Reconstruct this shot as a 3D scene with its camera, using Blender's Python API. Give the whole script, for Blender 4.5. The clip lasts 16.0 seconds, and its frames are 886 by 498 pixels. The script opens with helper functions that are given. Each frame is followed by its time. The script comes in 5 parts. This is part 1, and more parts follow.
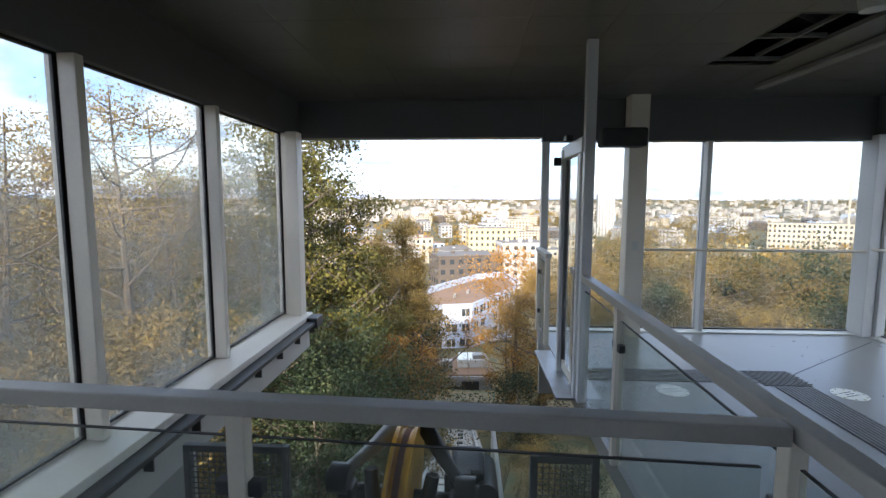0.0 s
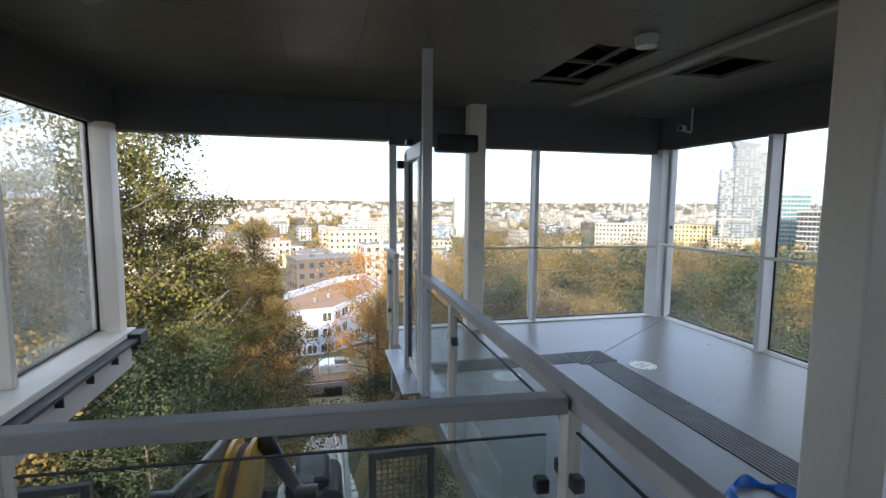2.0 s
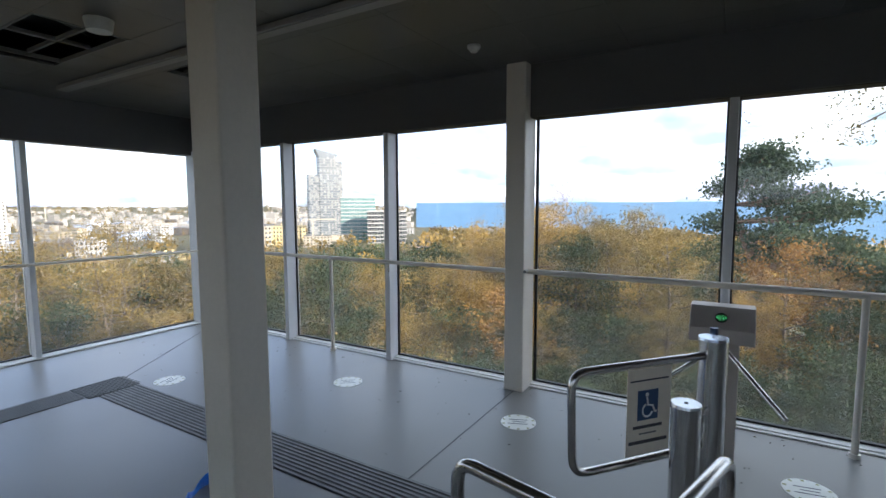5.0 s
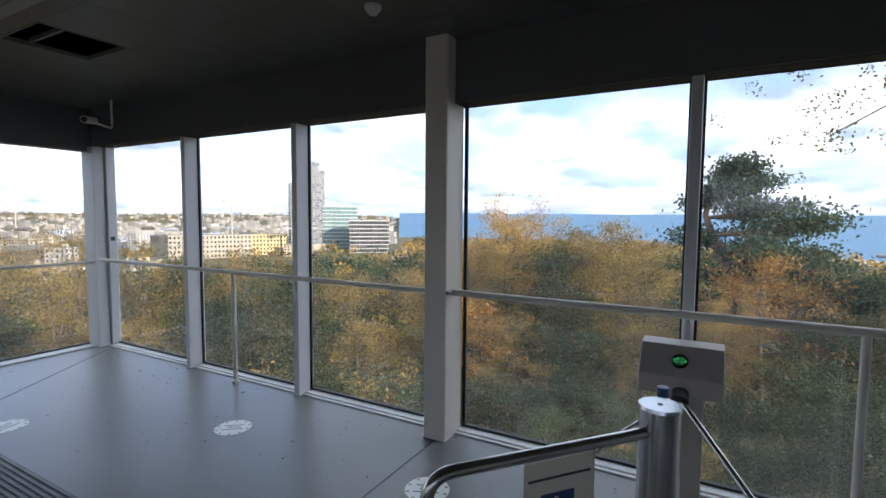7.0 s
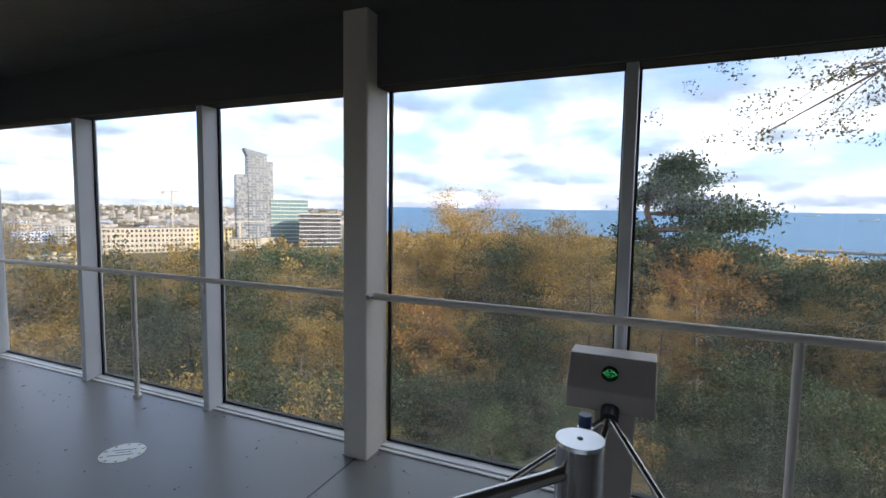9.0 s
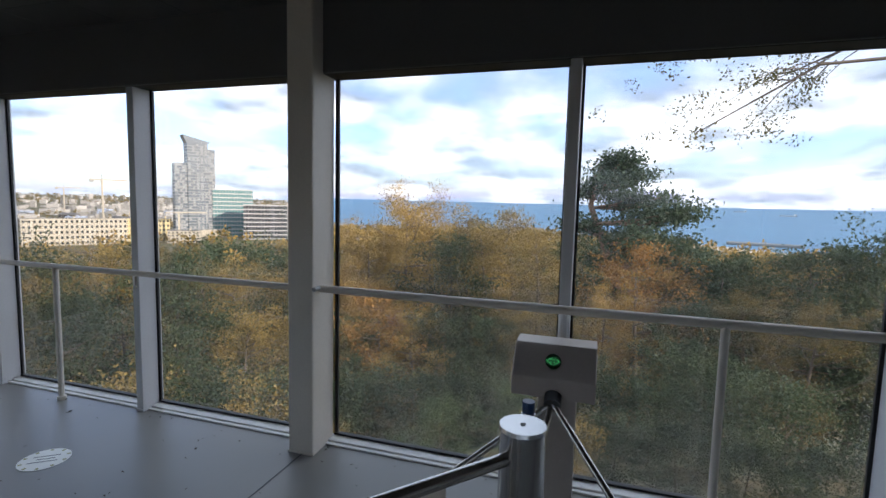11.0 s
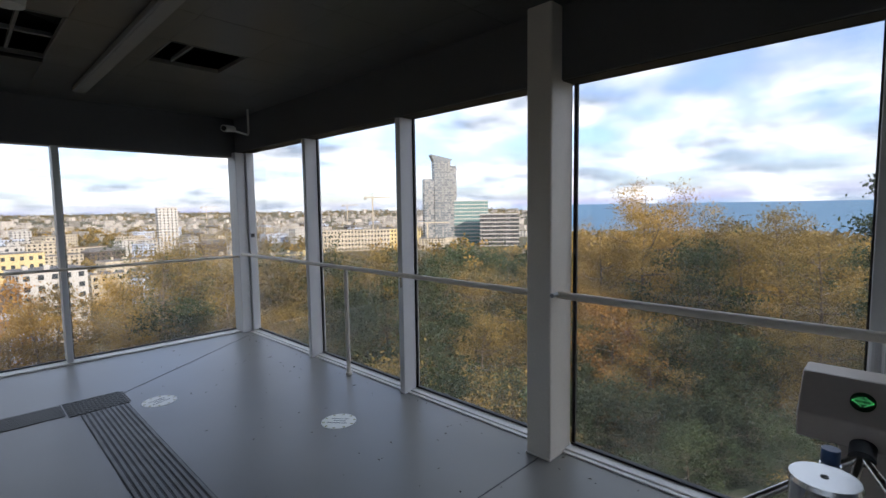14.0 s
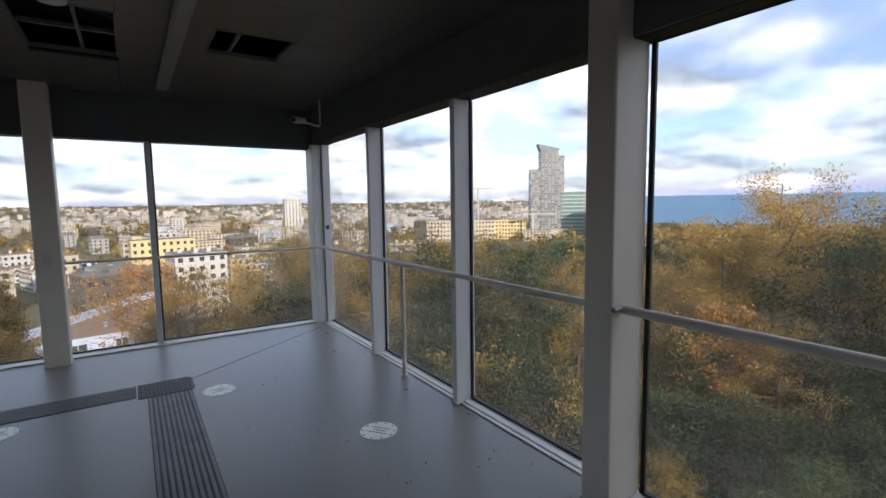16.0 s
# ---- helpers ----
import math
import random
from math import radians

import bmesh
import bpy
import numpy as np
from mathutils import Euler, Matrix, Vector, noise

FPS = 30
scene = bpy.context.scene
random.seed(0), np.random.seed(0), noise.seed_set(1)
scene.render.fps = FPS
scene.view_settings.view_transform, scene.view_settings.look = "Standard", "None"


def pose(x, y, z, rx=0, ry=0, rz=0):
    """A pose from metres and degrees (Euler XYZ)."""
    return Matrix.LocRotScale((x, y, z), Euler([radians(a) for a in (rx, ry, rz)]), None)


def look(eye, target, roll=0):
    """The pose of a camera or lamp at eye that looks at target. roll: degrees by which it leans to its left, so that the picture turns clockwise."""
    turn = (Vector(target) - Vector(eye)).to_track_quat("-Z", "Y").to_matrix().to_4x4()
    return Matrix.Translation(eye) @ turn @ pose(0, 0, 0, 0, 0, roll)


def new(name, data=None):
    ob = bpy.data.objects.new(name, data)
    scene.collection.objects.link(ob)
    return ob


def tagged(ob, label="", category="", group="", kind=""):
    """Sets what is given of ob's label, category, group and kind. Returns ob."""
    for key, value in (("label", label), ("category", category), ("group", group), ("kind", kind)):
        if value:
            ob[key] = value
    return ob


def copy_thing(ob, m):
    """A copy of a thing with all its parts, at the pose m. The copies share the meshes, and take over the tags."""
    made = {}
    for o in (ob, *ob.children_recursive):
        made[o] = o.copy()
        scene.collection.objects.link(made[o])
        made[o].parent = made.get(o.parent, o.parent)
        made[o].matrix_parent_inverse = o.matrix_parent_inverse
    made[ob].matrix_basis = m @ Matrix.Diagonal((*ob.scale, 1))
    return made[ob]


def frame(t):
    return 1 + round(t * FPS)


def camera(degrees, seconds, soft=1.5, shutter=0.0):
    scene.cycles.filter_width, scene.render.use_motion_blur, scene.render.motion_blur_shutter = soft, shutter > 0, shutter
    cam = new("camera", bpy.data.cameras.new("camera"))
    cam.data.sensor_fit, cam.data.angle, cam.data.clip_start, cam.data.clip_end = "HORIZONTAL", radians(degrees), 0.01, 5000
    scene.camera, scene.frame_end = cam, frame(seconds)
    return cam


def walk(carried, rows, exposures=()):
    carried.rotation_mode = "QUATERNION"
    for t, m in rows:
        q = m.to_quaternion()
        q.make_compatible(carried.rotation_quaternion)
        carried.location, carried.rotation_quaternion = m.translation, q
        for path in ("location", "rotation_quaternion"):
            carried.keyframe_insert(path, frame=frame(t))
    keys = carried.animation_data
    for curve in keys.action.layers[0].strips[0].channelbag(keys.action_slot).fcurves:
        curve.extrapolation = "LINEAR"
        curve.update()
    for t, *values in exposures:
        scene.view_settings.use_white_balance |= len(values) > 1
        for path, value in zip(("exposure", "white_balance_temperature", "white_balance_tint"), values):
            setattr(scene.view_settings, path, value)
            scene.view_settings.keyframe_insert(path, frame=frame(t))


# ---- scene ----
cam = camera(85.7, 16.0)

PATH = [
    (0, (0.116, 0.318, 1.665), (0.019, 2.305, 1.458), 0.1),
    (0.5, (0.137, 0.32, 1.668), (0.154, 2.309, 1.463), 0.4),
    (1, (0.165, 0.313, 1.665), (0.311, 2.298, 1.47), 0.4),
    (1.5, (0.199, 0.3, 1.665), (0.487, 2.27, 1.468), 0.5),
    (2, (0.264, 0.276, 1.665), (0.737, 2.209, 1.468), 0.5),
    (2.5, (0.342, 0.233, 1.672), (1.044, 2.096, 1.486), 0.4),
    (3, (0.349, 0.228, 1.674), (1.255, 2.004, 1.509), 0.3),
    (3.5, (0.347, 0.212, 1.673), (1.473, 1.858, 1.52), 0.1),
    (4, (0.485, 0.138, 1.654), (1.892, 1.55, 1.502), -0.1),
    (4.5, (0.719, -0.024, 1.647), (2.304, 1.186, 1.495), -0.0),
    (5, (0.936, -0.117, 1.67), (2.646, 0.904, 1.489), -0.2),
    (5.2, (1.025, -0.135, 1.671), (2.775, 0.815, 1.483), 0.2),
    (7.5, (2.094, -0.19, 1.63), (3.847, 0.765, 1.506), 0.6),
    (8, (2.206, -0.173, 1.641), (3.988, 0.723, 1.505), 0.7),
    (8.5, (2.253, -0.209, 1.644), (4.057, 0.643, 1.499), 0.8),
    (9, (2.273, -0.228, 1.649), (4.106, 0.555, 1.489), 0.9),
    (9.5, (2.275, -0.246, 1.643), (4.138, 0.464, 1.484), 1.0),
    (9.7, (2.268, -0.245, 1.642), (4.143, 0.434, 1.483), 1.2),
    (11.8, (2.293, -0.227, 1.642), (4.197, 0.352, 1.45), 1.4),
    (12, (2.289, -0.219, 1.647), (4.148, 0.494, 1.451), 0.7),
    (12.5, (2.277, -0.189, 1.652), (3.993, 0.82, 1.465), -0.2),
    (13, (2.272, -0.187, 1.646), (3.854, 1.025, 1.468), -0.8),
    (13.5, (2.262, -0.183, 1.647), (3.755, 1.136, 1.475), -0.8),
    (14, (2.264, -0.193, 1.64), (3.689, 1.201, 1.475), -0.8),
    (14.5, (2.318, -0.25, 1.629), (3.686, 1.198, 1.458), -1.1),
    (15, (2.467, -0.242, 1.628), (3.797, 1.241, 1.447), -1.4),
    (15.5, (2.667, -0.157, 1.646), (3.935, 1.38, 1.47), -0.8),
    (16, (2.86, -0.116, 1.644), (3.946, 1.552, 1.448), -0.8),
]
walk(cam, [(t, look(eye, target, roll)) for t, eye, target, roll in PATH], exposures=((0, 1.88, 6300, 10), (3.5, 2.12, 6300, 11), (5, 1.98, 6250, 11), (7.3, 1.62, 6300, 13), (12, 1.38, 6400, 14), (16, 1.20, 6600, 15)))

# ---- world, sun, exposure ----
world = bpy.data.worlds.new("world")
scene.world = world
world.use_nodes = True


def build_sky():
    nt = world.node_tree
    nt.nodes.clear()
    N, L = nt.nodes.new, nt.links.new
    out, bg = N("ShaderNodeOutputWorld"), N("ShaderNodeBackground")
    sky = N("ShaderNodeTexSky")
    sky.sky_type, sky.sun_disc = "NISHITA", False
    sky.sun_elevation, sky.sun_rotation = radians(18), radians(191)
    sky.air_density, sky.dust_density, sky.ozone_density = 1.0, 1.2, 1.5
    co = N("ShaderNodeTexCoord")
    sep = N("ShaderNodeSeparateXYZ")
    L(co.outputs["Generated"], sep.inputs[0])
    up = N("ShaderNodeMath")
    up.operation = "MAXIMUM"
    L(sep.outputs["Z"], up.inputs[0])
    up.inputs[1].default_value = 0.0
    lift = N("ShaderNodeMath")
    lift.operation = "ADD"
    L(up.outputs[0], lift.inputs[0])
    lift.inputs[1].default_value = 0.22
    flat = N("ShaderNodeCombineXYZ")
    for k, axis in enumerate("XY"):
        q = N("ShaderNodeMath")
        q.operation = "DIVIDE"
        L(sep.outputs[axis], q.inputs[0])
        L(lift.outputs[0], q.inputs[1])
        L(q.outputs[0], flat.inputs[k])
    cloud = N("ShaderNodeTexNoise")
    cloud.inputs["Scale"].default_value = 1.15
    cloud.inputs["Detail"].default_value = 6
    cloud.inputs["Roughness"].default_value = 0.55
    cloud.inputs["Distortion"].default_value = 0.1
    L(flat.outputs[0], cloud.inputs["Vector"])
    cover = N("ShaderNodeValToRGB")
    cover.color_ramp.elements[0].position, cover.color_ramp.elements[1].position = 0.38, 0.58
    L(cloud.outputs["Fac"], cover.inputs[0])
    body = N("ShaderNodeTexNoise")
    body.inputs["Scale"].default_value = 2.2
    body.inputs["Detail"].default_value = 6
    L(flat.outputs[0], body.inputs["Vector"])
    tone = N("ShaderNodeValToRGB")
    tone.color_ramp.elements[0].position, tone.color_ramp.elements[1].position = 0.38, 0.66
    tone.color_ramp.elements[0].color = (2.0, 2.4, 3.0, 1)
    tone.color_ramp.elements[1].color = (7.0, 7.1, 7.3, 1)
    L(body.outputs["Fac"], tone.inputs[0])
    gain = N("ShaderNodeMix")
    gain.data_type, gain.blend_type = "RGBA", "MULTIPLY"
    gain.inputs[0].default_value = 1.0
    gain.inputs[7].default_value = (0.92, 0.98, 1.3, 1)
    L(sky.outputs[0], gain.inputs[6])
    pale = N("ShaderNodeMix")
    pale.data_type, pale.blend_type = "RGBA", "LIGHTEN"
    pale.inputs[0].default_value = 1.0
    pale.inputs[7].default_value = (1.9, 2.8, 4.1, 1)
    L(gain.outputs[2], pale.inputs[6])
    mix = N("ShaderNodeMix")
    mix.data_type = "RGBA"
    L(cover.outputs[0], mix.inputs[0])
    L(pale.outputs[2], mix.inputs[6])
    L(tone.outputs[0], mix.inputs[7])
    L(mix.outputs[2], bg.inputs[0])
    bg.inputs[1].default_value = 0.12
    L(bg.outputs[0], out.inputs[0])


build_sky()
sun = new("sun", bpy.data.lights.new("sun", "SUN"))
sun.data.energy, sun.data.angle, sun.data.color = 3.0, radians(0.6), (1.0, 0.90, 0.76)
sun.matrix_world = look((0, 0, 60), (0.18, 0.93, 60 - 0.31))

# ---- materials ----


def material(name, color, rough=0.5, metal=0.0, vary=0.12, scale=3.0, fine=60.0, bump=0.0, color2=None, object_random=0.0, island_random=0.0, spec=0.5, coat=0.0):
    """Two scales of colour variation, roughness variation and fine relief on a principled shader."""
    m = bpy.data.materials.new(name)
    m.use_nodes = True
    nt = m.node_tree
    N, L = nt.nodes.new, nt.links.new
    p = nt.nodes["Principled BSDF"]
    p.inputs["Metallic"].default_value = metal
    p.inputs["Specular IOR Level"].default_value = spec
    p.inputs["Coat Weight"].default_value = coat
    co = N("ShaderNodeTexCoord")
    a, b = N("ShaderNodeTexNoise"), N("ShaderNodeTexNoise")
    a.inputs["Scale"].default_value, a.inputs["Detail"].default_value = scale, 5
    b.inputs["Scale"].default_value, b.inputs["Detail"].default_value = fine, 3
    L(co.outputs["Object"], a.inputs["Vector"])
    L(co.outputs["Object"], b.inputs["Vector"])
    c2 = color2 or tuple(c * 0.72 for c in color)
    mix = N("ShaderNodeMix")
    mix.data_type = "RGBA"
    ramp = N("ShaderNodeValToRGB")
    ramp.color_ramp.elements[0].position, ramp.color_ramp.elements[1].position = 0.35, 0.68
    L(a.outputs["Fac"], ramp.inputs[0])
    fac = N("ShaderNodeMath")
    fac.operation = "MULTIPLY"
    fac.inputs[1].default_value = vary * 3 if color2 is None else 1.0
    fac.use_clamp = True
    L(ramp.outputs[0], fac.inputs[0])
    L(fac.outputs[0], mix.inputs[0])
    mix.inputs[6].default_value, mix.inputs[7].default_value = (*color, 1), (*c2, 1)
    grain = N("ShaderNodeMapRange")
    grain.inputs["To Min"].default_value, grain.inputs["To Max"].default_value = 1 - vary, 1 + vary
    L(b.outputs["Fac"], grain.inputs["Value"])
    hsv = N("ShaderNodeHueSaturation")
    L(mix.outputs[2], hsv.inputs["Color"])
    last = grain.outputs[0]
    for amount, node, socket in ((object_random, "ShaderNodeObjectInfo", "Random"), (island_random, "ShaderNodeNewGeometry", "Random Per Island")):
        if amount:
            src, rng, mul = N(node), N("ShaderNodeMapRange"), N("ShaderNodeMath")
            rng.inputs["To Min"].default_value, rng.inputs["To Max"].default_value = 1 - amount, 1 + amount
            L(src.outputs[socket], rng.inputs["Value"])
            mul.operation = "MULTIPLY"
            L(last, mul.inputs[0])
            L(rng.outputs[0], mul.inputs[1])
            last = mul.outputs[0]
    L(last, hsv.inputs["Value"])
    L(hsv.outputs[0], p.inputs["Base Color"])
    rr = N("ShaderNodeMapRange")
    rr.inputs["To Min"].default_value, rr.inputs["To Max"].default_value = max(0.02, rough - 0.08), min(1, rough + 0.08)
    L(a.outputs["Fac"], rr.inputs["Value"])
    L(rr.outputs[0], p.inputs["Roughness"])
    if bump:
        bp = N("ShaderNodeBump")
        bp.inputs["Strength"].default_value, bp.inputs["Distance"].default_value = bump, 0.01
        L(b.outputs["Fac"], bp.inputs["Height"])
        L(bp.outputs[0], p.inputs["Normal"])
    return m


def glass_material(name, dirt=0.05, tint=(0.97, 0.985, 0.98)):
    """Clear pane: see-through, mirror reflection by Fresnel, and a thin film of dust."""
    m = bpy.data.materials.new(name)
    m.use_nodes = True
    nt = m.node_tree
    nt.nodes.clear()
    N, L = nt.nodes.new, nt.links.new
    out, clear, gloss, dust = N("ShaderNodeOutputMaterial"), N("ShaderNodeBsdfTransparent"), N("ShaderNodeBsdfGlossy"), N("ShaderNodeBsdfDiffuse")
    clear.inputs[0].default_value = (*tint, 1)
    gloss.inputs["Roughness"].default_value = 0.0
    dust.inputs[0].default_value = (0.62, 0.62, 0.58, 1)
    co, no = N("ShaderNodeTexCoord"), N("ShaderNodeTexNoise")
    no.inputs["Scale"].default_value, no.inputs["Detail"].default_value = 1.7, 8
    L(co.outputs["Object"], no.inputs["Vector"])
    rng = N("ShaderNodeMapRange")
    rng.inputs["From Min"].default_value, rng.inputs["From Max"].default_value = 0.35, 0.75
    rng.inputs["To Min"].default_value, rng.inputs["To Max"].default_value = dirt * 0.35, dirt * 1.7
    L(no.outputs["Fac"], rng.inputs["Value"])
    film = N("ShaderNodeMixShader")
    L(rng.outputs[0], film.inputs[0])
    haze, grime = N("ShaderNodeBsdfTranslucent"), N("ShaderNodeMixShader")
    haze.inputs[0].default_value = (0.60, 0.62, 0.60, 1)
    grime.inputs[0].default_value = 0.22
    L(dust.outputs[0], grime.inputs[1])
    L(haze.outputs[0], grime.inputs[2])
    L(clear.outputs[0], film.inputs[1])
    L(grime.outputs[0], film.inputs[2])
    fr, power, scaled = N("ShaderNodeLayerWeight"), N("ShaderNodeMath"), N("ShaderNodeMath")
    fr.inputs["Blend"].default_value = 0.5
    power.operation, scaled.operation = "POWER", "MULTIPLY_ADD"
    power.inputs[1].default_value = 4.5
    L(fr.outputs["Facing"], power.inputs[0])
    L(power.outputs[0], scaled.inputs[0])
    scaled.inputs[1].default_value, scaled.inputs[2].default_value = 0.6, 0.03
    top = N("ShaderNodeMixShader")
    L(scaled.outputs[0], top.inputs[0])
    L(film.outputs[0], top.inputs[1])
    L(gloss.outputs[0], top.inputs[2])
    L(top.outputs[0], out.inputs[0])
    return m


def leaf_material(name, c1, c2, c3):
    m = bpy.data.materials.new(name)
    m.use_nodes = True
    nt = m.node_tree
    nt.nodes.clear()
    N, L = nt.nodes.new, nt.links.new
    out, dif, tr, mix = N("ShaderNodeOutputMaterial"), N("ShaderNodeBsdfPrincipled"), N("ShaderNodeBsdfTranslucent"), N("ShaderNodeMixShader")
    dif.inputs["Roughness"].default_value = 0.6
    dif.inputs["Specular IOR Level"].default_value = 0.25
    geo, obj = N("ShaderNodeNewGeometry"), N("ShaderNodeObjectInfo")
    ramp = N("ShaderNodeValToRGB")
    e = ramp.color_ramp.elements
    e[0].color, e[1].color = (*c1, 1), (*c3, 1)
    e[0].position, e[1].position = 0.1, 0.95
    mid = e.new(0.5)
    mid.color = (*c2, 1)
    co, no = N("ShaderNodeTexCoord"), N("ShaderNodeTexNoise")
    no.inputs["Scale"].default_value, no.inputs["Detail"].default_value = 0.55, 3
    L(co.outputs["Object"], no.inputs["Vector"])
    add, sub = N("ShaderNodeMath"), N("ShaderNodeMath")
    add.operation, sub.operation = "MULTIPLY_ADD", "MULTIPLY_ADD"
    L(geo.outputs["Random Per Island"], add.inputs[0])
    add.inputs[1].default_value = 0.26
    L(no.outputs["Fac"], add.inputs[2])
    L(add.outputs[0], sub.inputs[0])
    sub.inputs[1].default_value, sub.inputs[2].default_value = 1.5, -0.45
    L(sub.outputs[0], ramp.inputs[0])
    hsv, rng = N("ShaderNodeHueSaturation"), N("ShaderNodeMapRange")
    rng.inputs["To Min"].default_value, rng.inputs["To Max"].default_value = 0.55, 1.25
    L(obj.outputs["Random"], rng.inputs["Value"])
    L(rng.outputs[0], hsv.inputs["Value"])
    L(ramp.outputs[0], hsv.inputs["Color"])
    L(hsv.outputs[0], dif.inputs["Base Color"])
    L(hsv.outputs[0], tr.inputs[0])
    mix.inputs[0].default_value = 0.35
    L(dif.outputs[0], mix.inputs[1])
    L(tr.outputs[0], mix.inputs[2])
    L(mix.outputs[0], out.inputs[0])
    return m


PAINT = material("grey_painted_steel", (0.70, 0.645, 0.56), 0.42, vary=0.06, scale=2.0, bump=0.02)
PAINT2 = material("silver_painted_steel", (0.65, 0.655, 0.66), 0.38, vary=0.06, scale=2.0)
TRUNKP = material("trunking_grey", (0.27, 0.265, 0.25), 0.45, vary=0.08, scale=3.0)
RAILP = material("handrail_paint", (0.46, 0.44, 0.41), 0.40, vary=0.08, scale=3.0)
SILL = material("sill_white", (0.80, 0.785, 0.75), 0.5, vary=0.14, scale=4.0)
# Rubber seals, and the black strip that darkens the right soffit.
SEAL = material("black_seal_and_shade", (0.012, 0.012, 0.013), 0.6, vary=0.1)
FLOOR = material("grey_resin_floor", (0.225, 0.219, 0.206), 0.36, vary=0.055, scale=0.7, fine=190, bump=0.012)
TACT = material("tactile_dark", (0.055, 0.055, 0.055), 0.6, vary=0.2, scale=6)
TACT2 = material("tactile_bar", (0.17, 0.17, 0.165), 0.5, vary=0.2, scale=6)
CEIL = material("dark_ceiling_panel", (0.094, 0.092, 0.085), 0.38, vary=0.06, scale=1.2)
CEILB = material("grey_bulkhead_panel", (0.11, 0.112, 0.118), 0.45, vary=0.06, scale=1.2)
VOID = material("ceiling_void_shade", (0.02, 0.02, 0.02), 0.8)
TBAR = material("ceiling_grid_bar", (0.17, 0.17, 0.16), 0.5)
WALLM = material("plain_back_wall", (0.42, 0.42, 0.41), 0.7, vary=0.08)
STEEL = material("brushed_stainless_steel", (0.62, 0.60, 0.57), 0.22, metal=1.0, vary=0.06, scale=5)
STEELTOP = material("polished_steel_cap", (0.50, 0.53, 0.57), 0.20, metal=1.0, vary=0.05)
STEELBOX = material("satin_steel_sheet", (0.50, 0.44, 0.39), 0.42, metal=0.3, vary=0.06)
BLACK = material("black_plastic", (0.018, 0.018, 0.02), 0.45)
DARKSTEEL = material("dark_grey_steel", (0.06, 0.062, 0.066), 0.5, metal=0.3, vary=0.15)
GREYMETAL = material("galvanised_metal", (0.36, 0.37, 0.38), 0.42, metal=0.6, vary=0.15, scale=5)
YELLOW = material("worn_yellow_paint", (0.72, 0.40, 0.035), 0.45, vary=0.12, scale=6, color2=(0.50, 0.26, 0.03))
BLUEBAG = material("blue_plastic_bag", (0.012, 0.16, 0.62), 0.3, vary=0.1, scale=8)
WHITEPL = material("white_plastic", (0.62, 0.62, 0.58), 0.45)
CONC = material("stained_concrete", (0.30, 0.29, 0.27), 0.85, vary=0.2, scale=1.6, bump=0.15)
DISCM = material("worn_white_sticker", (0.88, 0.88, 0.82), 0.38, vary=0.06, scale=14)
DISCY = material("yellow_sticker_edge", (0.40, 0.38, 0.16), 0.5, vary=0.2, scale=12)
INK = material("dark_print", (0.07, 0.07, 0.08), 0.5)
SIGNM = material("cream_sign_plate", (0.80, 0.72, 0.60), 0.4, vary=0.05)
SIGNBLUE = material("blue_sign", (0.035, 0.085, 0.20), 0.35)
WHITE = material("white_print", (0.8, 0.8, 0.8), 0.5)
GLASS = glass_material("window_glass", 0.062)
GLASSL = glass_material("dusty_window_glass", 0.26)
GLASSR = glass_material("railing_glass", 0.05, (0.93, 0.965, 0.955))
LEDM = bpy.data.materials.new("green_led")
LEDM.use_nodes = True
LEDM.node_tree.nodes["Principled BSDF"].inputs["Base Color"].default_value = (0.1, 0.8, 0.2, 1)
LEDM.node_tree.nodes["Principled BSDF"].inputs["Emission Color"].default_value = (0.15, 1.0, 0.35, 1)
LEDM.node_tree.nodes["Principled BSDF"].inputs["Emission Strength"].default_value = 0.35
LEDBACK = material("green_display", (0.004, 0.03, 0.01), 0.3)
BARK = material("grey_brown_bark", (0.13, 0.10, 0.075), 0.9, vary=0.25, scale=3, bump=0.3)
PINEBARK = material("reddish_pine_bark", (0.26, 0.16, 0.11), 0.9, vary=0.25, scale=3, bump=0.3)
LEAF = {
    "green": leaf_material("leaves_green", (0.056, 0.060, 0.017), (0.115, 0.108, 0.026), (0.22, 0.165, 0.038)),
    "dark": leaf_material("leaves_dark_green", (0.030, 0.045, 0.022), (0.052, 0.074, 0.034), (0.105, 0.112, 0.045)),
    "olive": leaf_material("leaves_olive_brown", (0.125, 0.095, 0.034), (0.24, 0.168, 0.054), (0.37, 0.245, 0.078)),
    "yellow": leaf_material("leaves_golden", (0.21, 0.135, 0.042), (0.41, 0.26, 0.07), (0.58, 0.37, 0.105)),
    "orange": leaf_material("leaves_orange", (0.15, 0.080, 0.027), (0.30, 0.155, 0.042), (0.45, 0.24, 0.065)),
    "pine": leaf_material("pine_needles", (0.040, 0.066, 0.038), (0.066, 0.100, 0.053), (0.10, 0.135, 0.065)),
}

# ---- mesh helpers ----


def mesh_of(name, bm, mat, smooth=False):
    me = bpy.data.meshes.new(name)
    bm.normal_update()
    bm.to_mesh(me)
    bm.free()
    for m in (mat if isinstance(mat, (list, tuple)) else [mat]):
        me.materials.append(m)
    if smooth:
        me.polygons.foreach_set("use_smooth", [True] * len(me.polygons))
        me.set_sharp_from_angle(angle=radians(38))
    return me


def thing(name, bm, mat, label="", category="", group="", kind="", smooth=False):
    return tagged(new(name, mesh_of(name, bm, mat, smooth)), label, category, group, kind)


